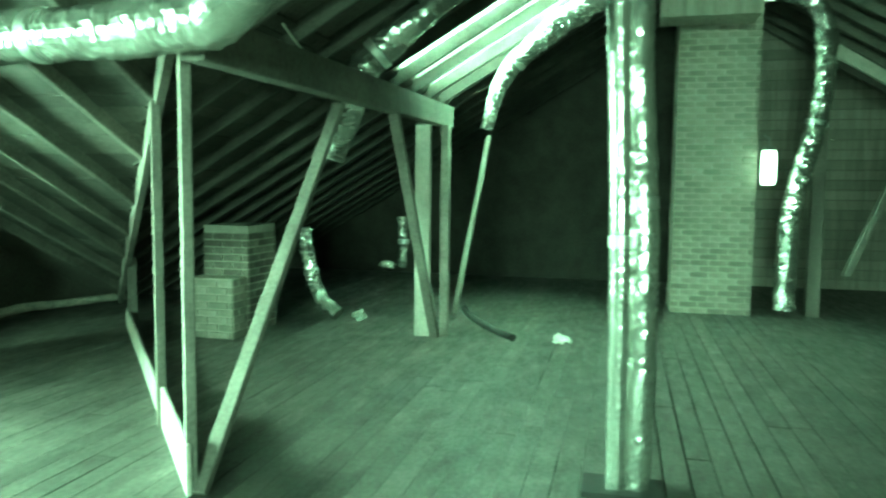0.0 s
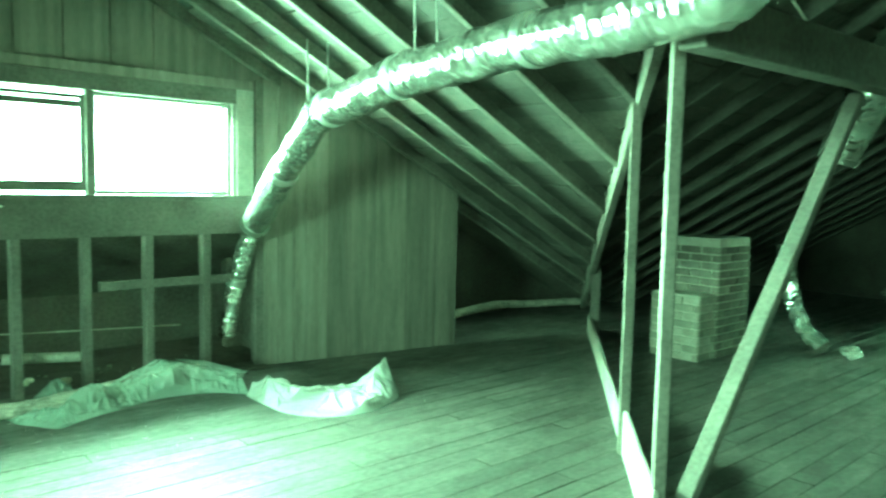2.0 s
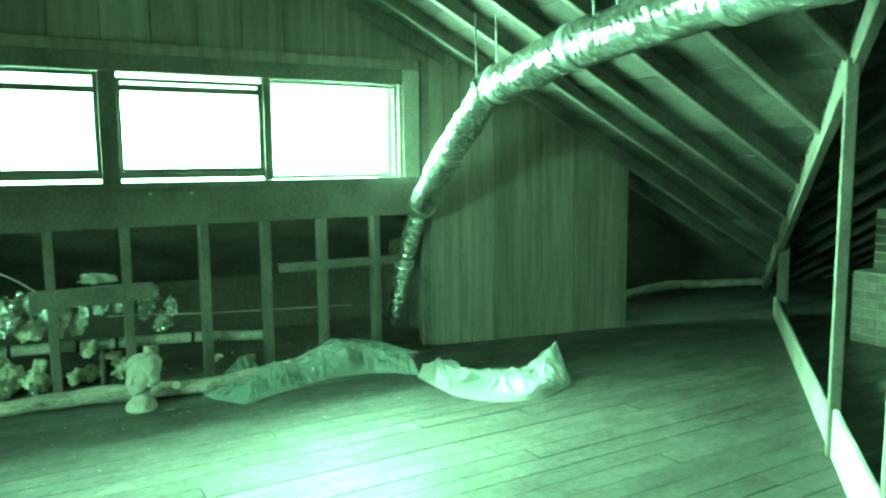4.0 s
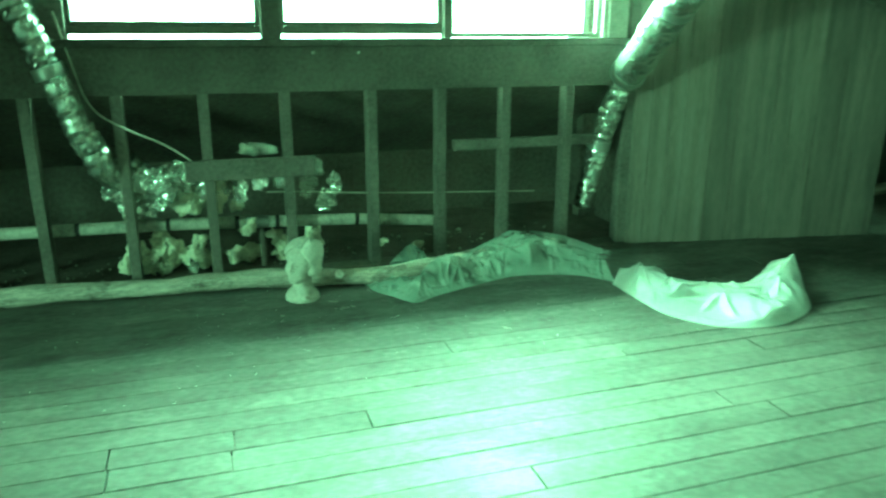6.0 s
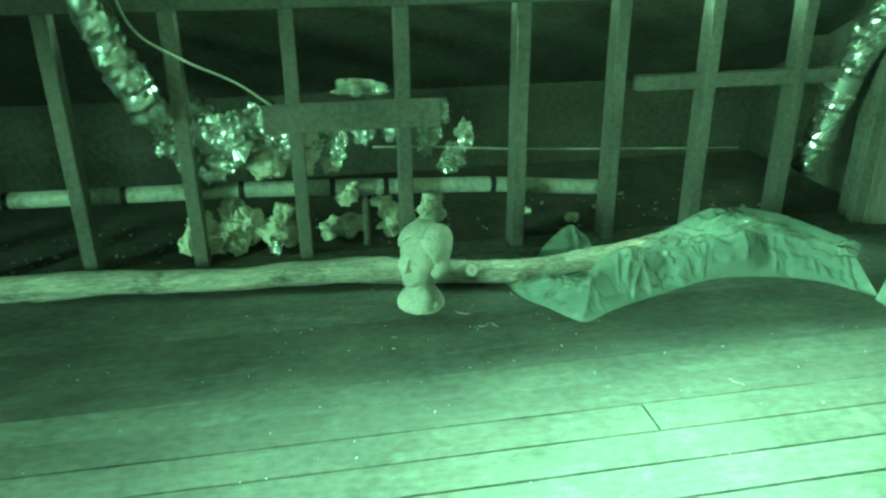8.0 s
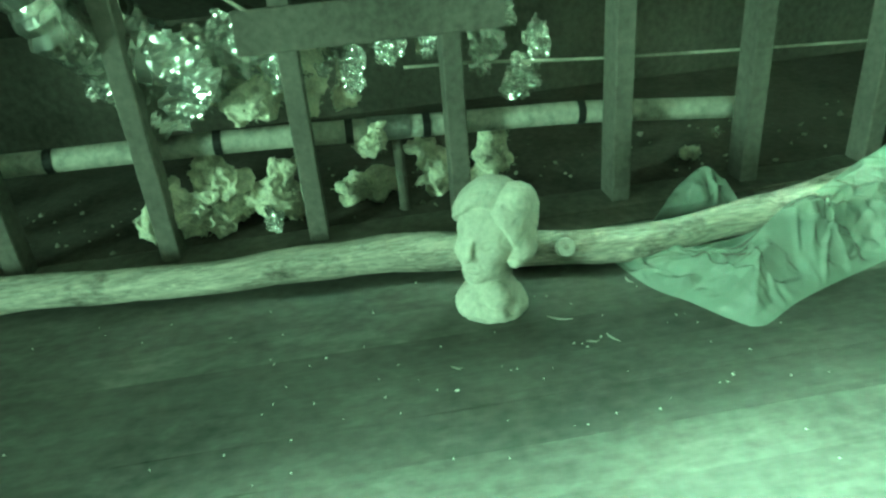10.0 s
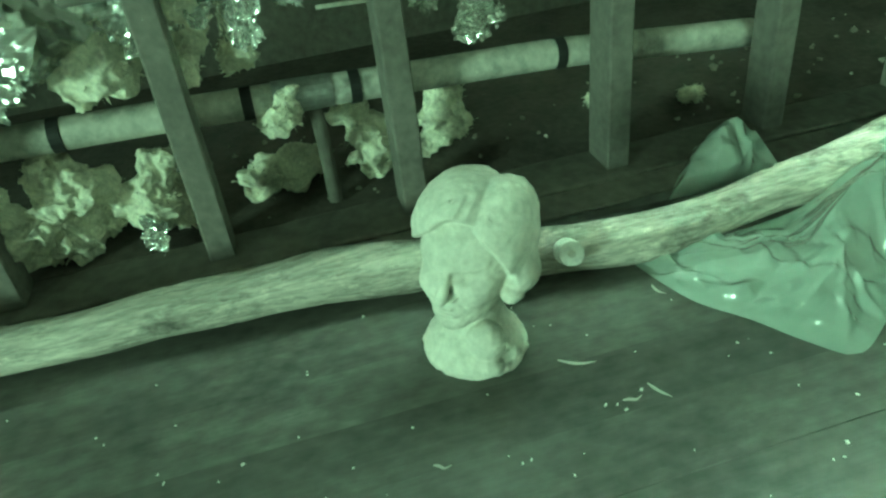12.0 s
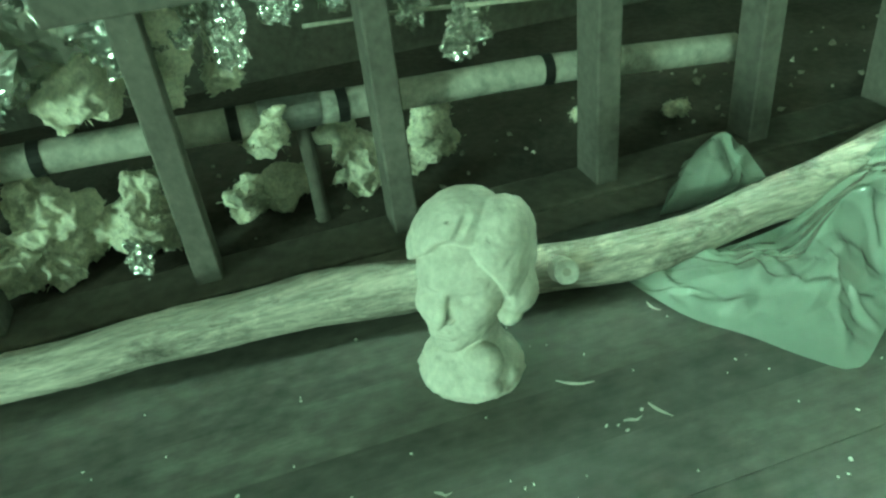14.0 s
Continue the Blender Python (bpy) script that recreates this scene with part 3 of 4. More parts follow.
foil_duct(straight([(-4.93, 3.75, 2.07), (-4.04, 3.72, 2.22), (-3.1, 3.66, 2.28), (-2.3, 3.52, 2.26), (-1.85, 3.42, 2.27), (-1.5, 3.3, 2.45), (-1.2, 3.2, 2.85)]), 0.128,
          "big crinkled foil duct slung under the rafters", (0.04, 0.24, 0.52), 3, 0.10)
foil_duct([(-0.155, 4.42, 0.03), (-0.165, 4.42, 1.2), (-0.20, 4.4, 2.3), (-0.25, 4.4, 3.7)], 0.062, "upright crinkled foil duct standing on the floor", (0.35,), 11, 0.05, 0.0)
foil_duct([(-0.055, 4.45, 0.03), (-0.05, 4.45, 1.2), (-0.11, 4.45, 2.3), (-0.15, 4.45, 3.7)], 0.075, "upright crinkled foil duct standing on the floor", (0.4,), 17, 0.10, 0.0)
foil_duct([(-2.40, 6.0, 1.80), (-2.27, 6.0, 2.12), (-2.12, 6.02, 2.46), (-1.91, 6.05, 2.68), (-1.55, 6.1, 3.0), (-1.2, 6.2, 3.3)], 0.128, "crinkled foil duct coming down over the purlin", (0.45,), 23)
foil_duct([(-1.62, 8.5, 2.2), (-1.47, 8.5, 2.7), (-1.21, 8.5, 3.0), (-0.75, 8.45, 3.35), (-0.3, 8.4, 3.62)], lambda s: 0.07 + 0.09 * s, "crinkled foil duct hanging beside the roof opening", (0.4,), 29, 0.25)
foil_duct([(-3.80, 8.6, 1.08), (-3.72, 8.6, 0.6), (-3.60, 8.58, 0.28), (-3.34, 8.5, 0.09)], 0.085, "short foil duct bent down to the floor by the brick stub", (0.45,), 37, 0.3)
foil_duct([(1.3, 10.6, 4.05), (1.6, 10.3, 3.98), (1.98, 10.3, 3.8), (2.14, 10.4, 3.4), (2.13, 10.4, 2.7), (2.02, 10.4, 2.1), (1.84, 10.4, 1.25), (1.82, 10.4, 0.1)], 0.13, "foil duct curving down beside the chimney", (0.5,), 41, 0.2)
foil_duct([(-6.30, 0.20, 1.75), (-6.28, 0.32, 1.45), (-6.30, 0.44, 1.10), (-6.32, 0.55, 0.80), (-6.47, 0.62, 0.66)], lambda s: 0.085, "crinkled foil duct coming down in front of the studs", (0.4,), 43, 0.22, 0.12)
foil_duct([(-6.50, 0.58, 0.72), (-6.50, 0.74, 0.64), (-6.51, 0.90, 0.62), (-6.52, 1.08, 0.63)], lambda s: 0.10 + 0.02 * s, "torn end of foil duct lying behind the studs", (0.35,), 47, 0.28, 0.12)
foil_duct([(-2.9, 9.6, 1.2), (-2.88, 9.6, 0.85), (-2.9, 9.6, 0.55)], 0.07, "dull foil duct end in the dark", (0.5,), 53, 0.3)

def strap(place, drop):
    x, y, z = place
    t = group_at("duct_strap", "thin wire strap holding the duct to a rafter", "strap", group="duct straps")
    part("wire", tube([(x, y - 0.08, z), (x, y - 0.09, z + drop)], 0.006, 0.05, 6), M_METAL, t)
    part("wire", tube([(x, y + 0.08, z), (x, y + 0.07, z + drop)], 0.006, 0.05, 6), M_METAL, t)


strap((-4.90, 3.73, 2.10), 0.45)
strap((-3.74, 3.70, 2.28), 0.36)

boot = group_at("floor_collar", "dark square collar round the foot of the upright ducts", "collar")
part("collar", box((-0.33, 4.30, 0.0), (0.09, 4.58, 0.035), 0.008), M_BAND, boot)

# ---- pipe behind the studs ----
pipe = group_at("waste_pipe", "long pale pipe with black joint bands behind the studs", "pipe")
PIPE = [(-6.52, -2.6, 0.39), (-6.51, -0.2, 0.355), (-6.50, 0.8, 0.345), (-6.50, 1.30, 0.325), (-6.50, 2.08, 0.29), (-6.50, 2.66, 0.235)]


def pipe_at(y):
    for a, b in zip(PIPE, PIPE[1:]):
        if a[1] <= y <= b[1]:
            k = (y - a[1]) / (b[1] - a[1])
            return Vector(a).lerp(Vector(b), k)


part("barrel", tube([pipe_at(y) for y in (-2.59, -0.9, 0.3, 0.9, 1.36)], 0.038, 0.05, 20), M_PIPE, pipe, "", True)
part("barrel", tube([pipe_at(y) for y in (1.49, 1.8, 2.1, 2.4, 2.65)], 0.038, 0.05, 20), M_PIPE, pipe, "", True)
part("branch", tube([pipe_at(1.36), pipe_at(1.42), pipe_at(1.50)], 0.041, 0.02, 20, 0.06), M_METAL, pipe, "dull tee joint")
part("branch", tube([pipe_at(1.45), pipe_at(1.45) + Vector((0, 0.005, -0.12)), (-6.5, 1.455, 0.02)], 0.018, 0.03, 16), M_SHEATH, pipe, "dull downpipe")
for y in (-1.4, -0.7, -0.14, 0.36, 0.88, 1.30, 1.555, 2.085):
    a, b = pipe_at(y - 0.013), pipe_at(y + 0.013)
    part("joint_band", tube([a, b], 0.041, 0.01, 20), M_BAND, pipe)

# ---- glass wool and torn foil ----
def wool(place, size, seed, label="torn clump of pale glass wool"):
    rnd = random.Random(seed)
    bm = bmesh.new()
    small = min(size)
    c = Vector((0, 0, 0))
    for k in range(70):
        r = small * rnd.uniform(0.24, 0.62)
        step = Vector([rnd.gauss(0, 1) * (0.3 + d / max(size)) for d in size]).normalized() * r * 0.85
        if any(abs(q) > 0.8 * d for q, d in zip(c + step, size)):
            step = -c * 0.35
        c = c + step
        bmesh.ops.create_icosphere(bm, subdivisions=3, radius=r, matrix=Matrix.Translation(c) @ Matrix.Diagonal((rnd.uniform(0.8, 1.1), rnd.uniform(0.8, 1.4), rnd.uniform(0.7, 1.3), 1)))
    for v in bm.verts:
        v.co += 0.52 * small * noise.noise_vector(v.co * 15 + Vector((seed, 0, 0))) + 0.30 * small * noise.noise_vector(v.co * 45) + 0.24 * small * noise.noise_vector(v.co * 110)
    low = min(v.co.z for v in bm.verts)
    strands = bmesh.new()
    skin = [v.co.copy() for v in bm.verts]
    for k in range(800):
        p = rnd.choice(skin)
        out = (p.normalized() * 0.5 + Vector([rnd.uniform(-1, 1) for _ in range(3)])).normalized()
        side = out.cross(Vector((rnd.uniform(-1, 1), 1, rnd.uniform(-1, 1)))).normalized() * rnd.uniform(0.0005, 0.0014)
        ln = rnd.uniform(0.004, 0.024)
        mid = p + out * ln * 0.6 + side * 3
        tip = p + out * ln + Vector((0, 0, -0.25 * ln))
        if tip.z > low and mid.z > low:
            q = [strands.verts.new(x) for x in (p - side, p + side, mid, tip)]
            strands.faces.new((q[0], q[1], q[2])), strands.faces.new((q[0], q[2], q[3]))
    e = group_at("insulation", label, "insulation", place, "glass wool clumps")
    body = part("wool", bm, M_WOOL, e, "", True)
    fuse = body.modifiers.new("fuse", "REMESH")
    fuse.mode, fuse.voxel_size, fuse.use_smooth_shade = "VOXEL", 0.004, True
    tagged(part("fringe", strands, M_WOOL, e), "wispy loose fibres", kind="stuff")
    return e, low


def wool_on(x, y, z, size, seed, **kw):
    ob, low = wool((x, y, z), size, seed, **kw)
    ob.location.z = z - low


for x, y, size, seed in ((-6.47, 0.73, (0.07, 0.17, 0.10), 1), (-6.50, 0.84, (0.065, 0.13, 0.19), 2), (-6.52, 0.97, (0.06, 0.14, 0.16), 3), (-6.60, 1.24, (0.045, 0.19, 0.05), 4),
                         (-6.60, 1.41, (0.05, 0.09, 0.07), 5), (-6.62, 1.58, (0.06, 0.14, 0.20), 6), (-6.62, 1.81, (0.06, 0.18, 0.19), 7), (-6.64, 1.70, (0.045, 0.16, 0.05), 17),
                         (-6.60, 2.54, (0.03, 0.04, 0.02), 8), (-6.72, 2.30, (0.03, 0.09, 0.02), 9), (-6.56, 1.09, (0.04, 0.05, 0.09), 10)):
    wool_on(x, y, 0.012, size, seed)
for place, size, seed in (((-6.47, 1.00, 0.54), (0.06, 0.15, 0.15), 11), ((-6.49, 1.24, 0.53), (0.045, 0.10, 0.13), 12), ((-6.49, 1.31, 0.46), (0.035, 0.06, 0.07), 13), ((-6.47, 1.385, 0.29), (0.035, 0.06, 0.09), 16), ((-6.49, 1.18, 0.47), (0.035, 0.05, 0.07), 14), ((-6.49, 1.58, 0.60), (0.025, 0.04, 0.05), 15)):
    wool(place, size, seed, "tuft of glass wool hanging from torn foil")


rubble = bmesh.new()
rr = random.Random(77)
for k in range(170):
    r = rr.uniform(0.002, 0.010) * (1.7 if k % 9 == 0 else 1)
    q = bmesh.ops.create_icosphere(rubble, subdivisions=1, radius=r, matrix=pose(rr.uniform(-7.0, -6.47), rr.uniform(-0.4, 3.7), 0.012 + r * 0.35, 0, 0, rr.uniform(0, 360)))
    for v in q["verts"]:
        v.co += Vector([rr.uniform(-0.5, 0.5) * r for _ in range(3)])
        v.co.z = max(0.012, v.co.z)
tagged(part("rubble", rubble, M_MORTAR), "crumbs of plaster and old insulation behind the studs", "rubble", kind="stuff")


def scrap(place, wide, high, seed, turn=(0, 0, 0), m=None, name="foil_scrap", label="crumpled torn scrap of shiny foil"):
    n = 44
    bm = bmesh.new()
    grid = {}
    for i in range(n + 1):
        for j in range(n + 1):
            u, v = i / n - 0.5, j / n - 0.5
            q = Vector((u * 3.2 + seed, v * 3.2, seed * 2.0))
            d = 0.25 * noise.noise(q) + 0.16 * abs(noise.noise(q * 2.3)) + 0.035 * noise.noise(q * 6)
            edge = math.hypot(u, v) + 0.22 * noise.noise(Vector((math.atan2(u, v) * 1.7, seed, 0))) + 0.08 * noise.noise(Vector((u * 14, v * 14, seed)))
            if edge < 0.46:
                grid[i, j] = bm.verts.new((d * 0.6 * wide, u * wide, v * high))
    for i in range(n):
        for j in range(n):
            k = [(i, j), (i + 1, j), (i + 1, j + 1), (i, j + 1)]
            if all(q in grid for q in k):
                bm.faces.new([grid[q] for q in k])
    ob = tagged(part(name, bm, m or M_FOIL), label, "foil", "torn foil scraps")
    ob.matrix_world = pose(*place, *turn)
    return ob


for i, (p, w, h) in enumerate((((-6.44, 0.78, 0.56), 0.16, 0.22), ((-6.46, 0.93, 0.58), 0.26, 0.24), ((-6.47, 1.10, 0.60), 0.20, 0.16), ((-6.46, 1.22, 0.60), 0.16, 0.16), ((-6.46, 1.33, 0.56), 0.12, 0.22),
                               ((-6.45, 1.45, 0.60), 0.13, 0.13), ((-6.45, 1.60, 0.60), 0.12, 0.14), ((-6.48, 1.76, 0.55), 0.16, 0.22), ((-6.50, 1.88, 0.44), 0.18, 0.16), ((-6.46, 1.45, 0.80), 0.30, 0.09),
                               ((-6.44, 1.01, 0.07), 0.08, 0.11), ((-6.44, 0.74, 0.60), 0.50, 0.46), ((-6.45, 1.00, 0.62), 0.42, 0.30), ((-6.46, 1.13, 0.57), 0.12, 0.24), ((-6.5, 1.80, 0.66), 0.2, 0.16), ((-6.53, 1.95, 0.55), 0.12, 0.16))):
    scrap(p, w, h, 3.3 + i * 1.9, (12 * math.sin(i * 2.1), 14 * math.cos(i), 25 * math.sin(i)))

# ---- cables ----
def cable(points, r, label):
    c = tagged(part("cable", tube(points, r, 0.03, 8), M_CABLE, None, "", True), label, "cable", "loose cables")
    return c


cable([(-6.335, 0.42, 1.62), (-6.33, 0.48, 1.34), (-6.33, 0.55, 1.10), (-6.34, 0.72, 0.97), (-6.335, 0.92, 0.87), (-6.335, 1.08, 0.75)], 0.006, "thin pale cable sagging across the studs")
cable([(-6.47, 1.5, 0.52), (-6.5, 1.75, 0.50), (-6.5, 2.1, 0.47), (-6.5, 2.6, 0.44), (-6.5, 3.4, 0.40)], 0.005, "thin pale cable strung behind the studs")
cable([(-2.30, 5.0, 2.60), (-2.33, 5.4, 2.50), (-2.30, 5.9, 2.42), (-2.20, 6.3, 2.39), (-2.18, 7.6, 2.36)], 0.007, "pale cable draped along the purlin")
cable([(0.05, 4.4, 0.008), (0.25, 4.3, 0.008), (0.5, 4.15, 0.008), (0.62, 4.2, 0.008)], 0.006, "loose cable end on the floorboards")


bent = tagged(part("bent_pipe", tube([(-1.80, 8.25, 0.30), (-1.70, 8.22, 0.20), (-1.45, 8.1, 0.10), (-1.25, 8.02, 0.05), (-1.22, 8.0, 0.045)], 0.04, 0.03, 14), M_BAND, None, "", True), "short dark bent pipe on the floor by the posts", "pipe")
scrap((-0.75, 8.15, 0.03), 0.40, 0.22, 8.8, (0, 80, 20), M_CHIP, "paper_scrap", "pale crumpled paper scrap on the floorboards")
scrap((-3.1, 8.55, 0.09), 0.22, 0.16, 5.1, (0, 20, 70))
scrap((-2.95, 9.2, 0.62), 0.3, 0.1, 6.2, (0, 15, 80))

# ---- log and pole ----
log = group_at("log", "long bare weathered log lying along the wall", "log")
LOG = [(-6.21, -0.22, 0.056), (-6.19, 0.3, 0.057), (-6.125, 0.78, 0.058), (-6.12, 1.05, 0.060), (-6.11, 1.28, 0.060), (-6.085, 1.5, 0.059), (-5.985, 1.9, 0.060), (-5.97, 2.15, 0.060), (-6.01, 2.46, 0.066), (-6.075, 2.78, 0.075), (-6.15, 3.2, 0.085), (-6.2, 3.45, 0.09)]


def log_mesh():
    bm = tube(LOG, lambda s: 0.054 + 0.004 * math.sin(s * 17) - 0.002 * s, 0.014, 36, 0.0)
    for v in bm.verts:
        q = v.co
        w = 0.009 * noise.noise(Vector((q.x * 9, q.y * 4, q.z * 9))) + 0.005 * noise.noise(Vector((q.x * 30, q.y * 5, q.z * 30)))
        split = abs(noise.noise(Vector((q.x * 38 + q.y * 4, q.y * 3.5, q.z * 38 - q.y * 3))))
        w -= 0.006 * max(0, 1 - split / 0.10)
        c = Vector((q.x, q.y, 0.08))
        near = min(LOG, key=lambda p: abs(p[1] - q.y))
        d = Vector((q.x - near[0], 0, q.z - near[2])).normalized()
        v.co += d * w
    return bm


part("trunk", log_mesh(), M_LOG, log, "", True)
part("branch_stub", tube([(-6.0, 1.870, 0.060), (-5.925, 1.857, 0.098), (-5.905, 1.854, 0.108)], lambda s: 0.027 - 0.001 * s, 0.006, 26, 0.18), M_CHIP, log, "pale sawn branch stub")
part("stub_heart", tube([(-5.910, 1.8550, 0.1055), (-5.9030, 1.8537, 0.1090)], 0.009, 0.004, 14, 0.3), M_LOG, log, "darker heart of the sawn stub")
pole = tagged(part("pole", tube([(-6.75, 6.4, 0.08), (-6.75, 7.4, 0.16), (-6.72, 8.2, 0.12), (-6.7, 9.4, 0.05)], 0.05, 0.05, 14, 0.2), M_LOG, None, "", True), "crooked pole lying in the dark eaves", "pole")

# ---- clay bust ----
def net_mesh(name, field, lo, hi, step):
    """A closed skin where the field passes through zero, one point in each cell that it crosses."""
    ax = [np.arange(a, b + step, step) for a, b in zip(lo, hi)]
    f = field(*np.meshgrid(*ax, indexing="ij"))
    n = [d - 1 for d in f.shape]
    total, count = np.zeros(n + [3]), np.zeros(n)
    corner = [(a, b, c) for a in (0, 1) for b in (0, 1) for c in (0, 1)]

    def at(o):
        return f[o[0]:o[0] + n[0], o[1]:o[1] + n[1], o[2]:o[2] + n[2]]
    for p in corner:
        for k in range(3):
            if p[k] == 0:
                q = tuple(1 if m == k else p[m] for m in range(3))
                a, b = at(p), at(q)
                cross = (a < 0) != (b < 0)
                t = np.where(cross, a / np.where(cross, a - b, 1), 0)
                for m in range(3):
                    total[..., m] += np.where(cross, p[m] + (t if m == k else 0), 0)
                count += cross
    used = count > 0
    index = np.full(n, -1)
    index[used] = np.arange(used.sum())
    cells = np.argwhere(used)
    verts = (cells + total[used] / count[used][:, None]) * step + np.array(lo)
    quads = []
    for k in range(3):
        u, v = (k + 1) % 3, (k + 2) % 3
        low = [slice(1, n[m]) for m in range(3)]
        high = list(low)
        high[k] = slice(2, n[k] + 1)
        a, b = f[tuple(low)], f[tuple(high)]
        for flip, hit in ((False, (a < 0) & (b >= 0)), (True, (a >= 0) & (b < 0))):
            c = np.argwhere(hit) + 1
            du, dv = np.zeros(3, int), np.zeros(3, int)
            du[u], dv[v] = 1, 1
            ring = [index[tuple((c - o).T)] for o in (du + dv, dv, 0 * du, du)]
            quads.append(np.stack(ring[::-1] if flip else ring, 1))
    me = bpy.data.meshes.new(name)
    me.from_pydata(verts.tolist(), [], np.concatenate(quads).tolist())
    return me


def bust_field(x, y, z):
    """Modelled clay head: x is where the face looks, y its left, z up."""
    lean = np.maximum(0, z - 0.10)
    x, y, z = x + 0.05 * lean, y - 0.08 * lean, z * 1.045

    def egg(c, r):
        k = np.sqrt(((x - c[0]) / r[0]) ** 2 + ((y - c[1]) / r[1]) ** 2 + ((z - c[2]) / r[2]) ** 2)
        return (k - 1) * min(r)

    def rod(a, b, ra, rb):
        ab = [q - p for p, q in zip(a, b)]
        t = np.clip(((x - a[0]) * ab[0] + (y - a[1]) * ab[1] + (z - a[2]) * ab[2]) / sum(d * d for d in ab), 0, 1)
        return np.sqrt((x - a[0] - t * ab[0]) ** 2 + (y - a[1] - t * ab[1]) ** 2 + (z - a[2] - t * ab[2]) ** 2) - (ra + (rb - ra) * t)

    def join(a, b, k):
        h = np.clip(0.5 + 0.5 * (b - a) / k, 0, 1)
        return b + (a - b) * h - k * h * (1 - h)

    def carve(a, b, k):
        return -join(-a, b, k)

    def half(p, nrm):
        q = math.sqrt(sum(d * d for d in nrm))
        return sum((v - c) * d for v, c, d in zip((x, y, z), p, nrm)) / q

    face = egg((0.012, 0.0, 0.250), (0.086, 0.083, 0.100))
    face = join(face, egg((0.038, 0.0, 0.188), (0.057, 0.064, 0.070)), 0.03)
    face = join(face, egg((0.076, 0.0, 0.139), (0.022, 0.028, 0.018)), 0.025)
    for s in (1, -1):
        face = join(face, egg((0.062, 0.042 * s, 0.212), (0.027, 0.026, 0.028)), 0.02)
        face = carve(face, egg((0.104, 0.034 * s, 0.250), (0.030, 0.025, 0.014)), 0.010)
        face = join(face, egg((0.063, 0.035 * s, 0.247), (0.016, 0.019, 0.010)), 0.003)
        face = carve(face, rod((0.086, 0.020 * s, 0.2425), (0.072, 0.052 * s, 0.2440), 0.0022, 0.0022), 0.002)
        face = join(face, rod((0.095, 0.012 * s, 0.270), (0.068, 0.056 * s, 0.270), 0.007, 0.006), 0.010)
        face = join(face, egg((0.098, 0.0125 * s, 0.205), (0.012, 0.009, 0.008)), 0.006)
        face = carve(face, rod((0.104, 0.022 * s, 0.200), (0.088, 0.034 * s, 0.176), 0.002, 0.002), 0.008)
    face = join(face, rod((0.096, 0, 0.268), (0.118, 0, 0.213), 0.006, 0.0115), 0.006)
    face = join(face, egg((0.084, 0.0, 0.174), (0.018, 0.026, 0.018)), 0.012)
    face = join(face, rod((0.100, -0.009, 0.180), (0.092, 0.019, 0.175), 0.0055, 0.003), 0.004)
    face = join(face, rod((0.100, 0.009, 0.180), (0.092, -0.019, 0.175), 0.0055, 0.003), 0.004)
    face = join(face, rod((0.097, -0.012, 0.165), (0.097, 0.012, 0.165), 0.0065, 0.0065), 0.005)
    face = carve(face, rod((0.104, -0.016, 0.1725), (0.104, 0.016, 0.1725), 0.0045, 0.0045), 0.002)
    face = carve(face, rod((0.102, -0.012, 0.153), (0.102, 0.012, 0.153), 0.005, 0.005), 0.010)
    face = join(face, egg((0.014, 0.0, 0.288), (0.078, 0.076, 0.070)), 0.02)
    neck = rod((-0.004, 0.0, 0.03), (-0.002, 0.004, 0.19), 0.058, 0.052)
    body = join(face, neck, 0.016)
    foot = egg((0.0, 0.0, 0.034), (0.085, 0.092, 0.060))
    foot = join(foot, egg((0.004, 0.0, 0.014), (0.090, 0.096, 0.034)), 0.02)
    body = join(body, foot, 0.022)
    body = np.minimum(body, egg((0.048, 0.052, 0.078), (0.034, 0.036, 0.042)))
    body = np.minimum(body, egg((0.060, 0.058, 0.030), (0.026, 0.030, 0.022)))
    body = carve(body, rod((0.066, 0.030, 0.125), (0.098, 0.044, 0.030), 0.0022, 0.004), 0.004)
    right = join(egg((-0.014, -0.026, 0.296), (0.106, 0.088, 0.090)), egg((0.030, -0.012, 0.335), (0.062, 0.052, 0.050)), 0.03)
    right = join(right, egg((-0.030, -0.020, 0.245), (0.075, 0.078, 0.075)), 0.03)
    right = np.maximum(right, -half((0.090, 0.016, 0.349), (-0.50, -0.34, 0.80)))
    left = join(egg((-0.014, 0.044, 0.294), (0.094, 0.062, 0.088)), egg((0.004, 0.064, 0.240), (0.066, 0.046, 0.076)), 0.03)
    left = np.maximum(left, half((0.072, 0.028, 0.342), (0.75, -0.62, -0.60)))
    left = join(left, egg((-0.004, 0.092, 0.212), (0.042, 0.034, 0.042)), 0.02)
    left = np.minimum(left, egg((0.026, 0.092, 0.190), (0.026, 0.022, 0.020)))
    for k in range(4):
        right = carve(right, rod((0.065 - 0.045 * k, 0.002, 0.386), (0.025 - 0.045 * k, -0.104, 0.285), 0.001, 0.002), 0.006)
        left = carve(left, rod((0.052 - 0.035 * k, 0.050, 0.372), (0.045 - 0.035 * k, 0.106, 0.215), 0.001, 0.002), 0.006)
    left = carve(left, egg((0.044, 0.084, 0.222), (0.014, 0.014, 0.012)), 0.008)
    hair = np.minimum(right, left)
    hair = carve(hair, rod((0.108, 0.016, 0.345), (0.020, 0.016, 0.398), 0.010, 0.006), 0.005)
    hair = carve(hair, egg((0.104, 0.006, 0.312), (0.048, 0.044, 0.046)), 0.008)
    body = np.minimum(body, hair)
    clay = 0.0011 * np.sin(x * 190 + 2 * np.sin(z * 120)) * np.sin(y * 170 + 1.7) * np.sin(z * 150 + 2 * np.sin(y * 90))
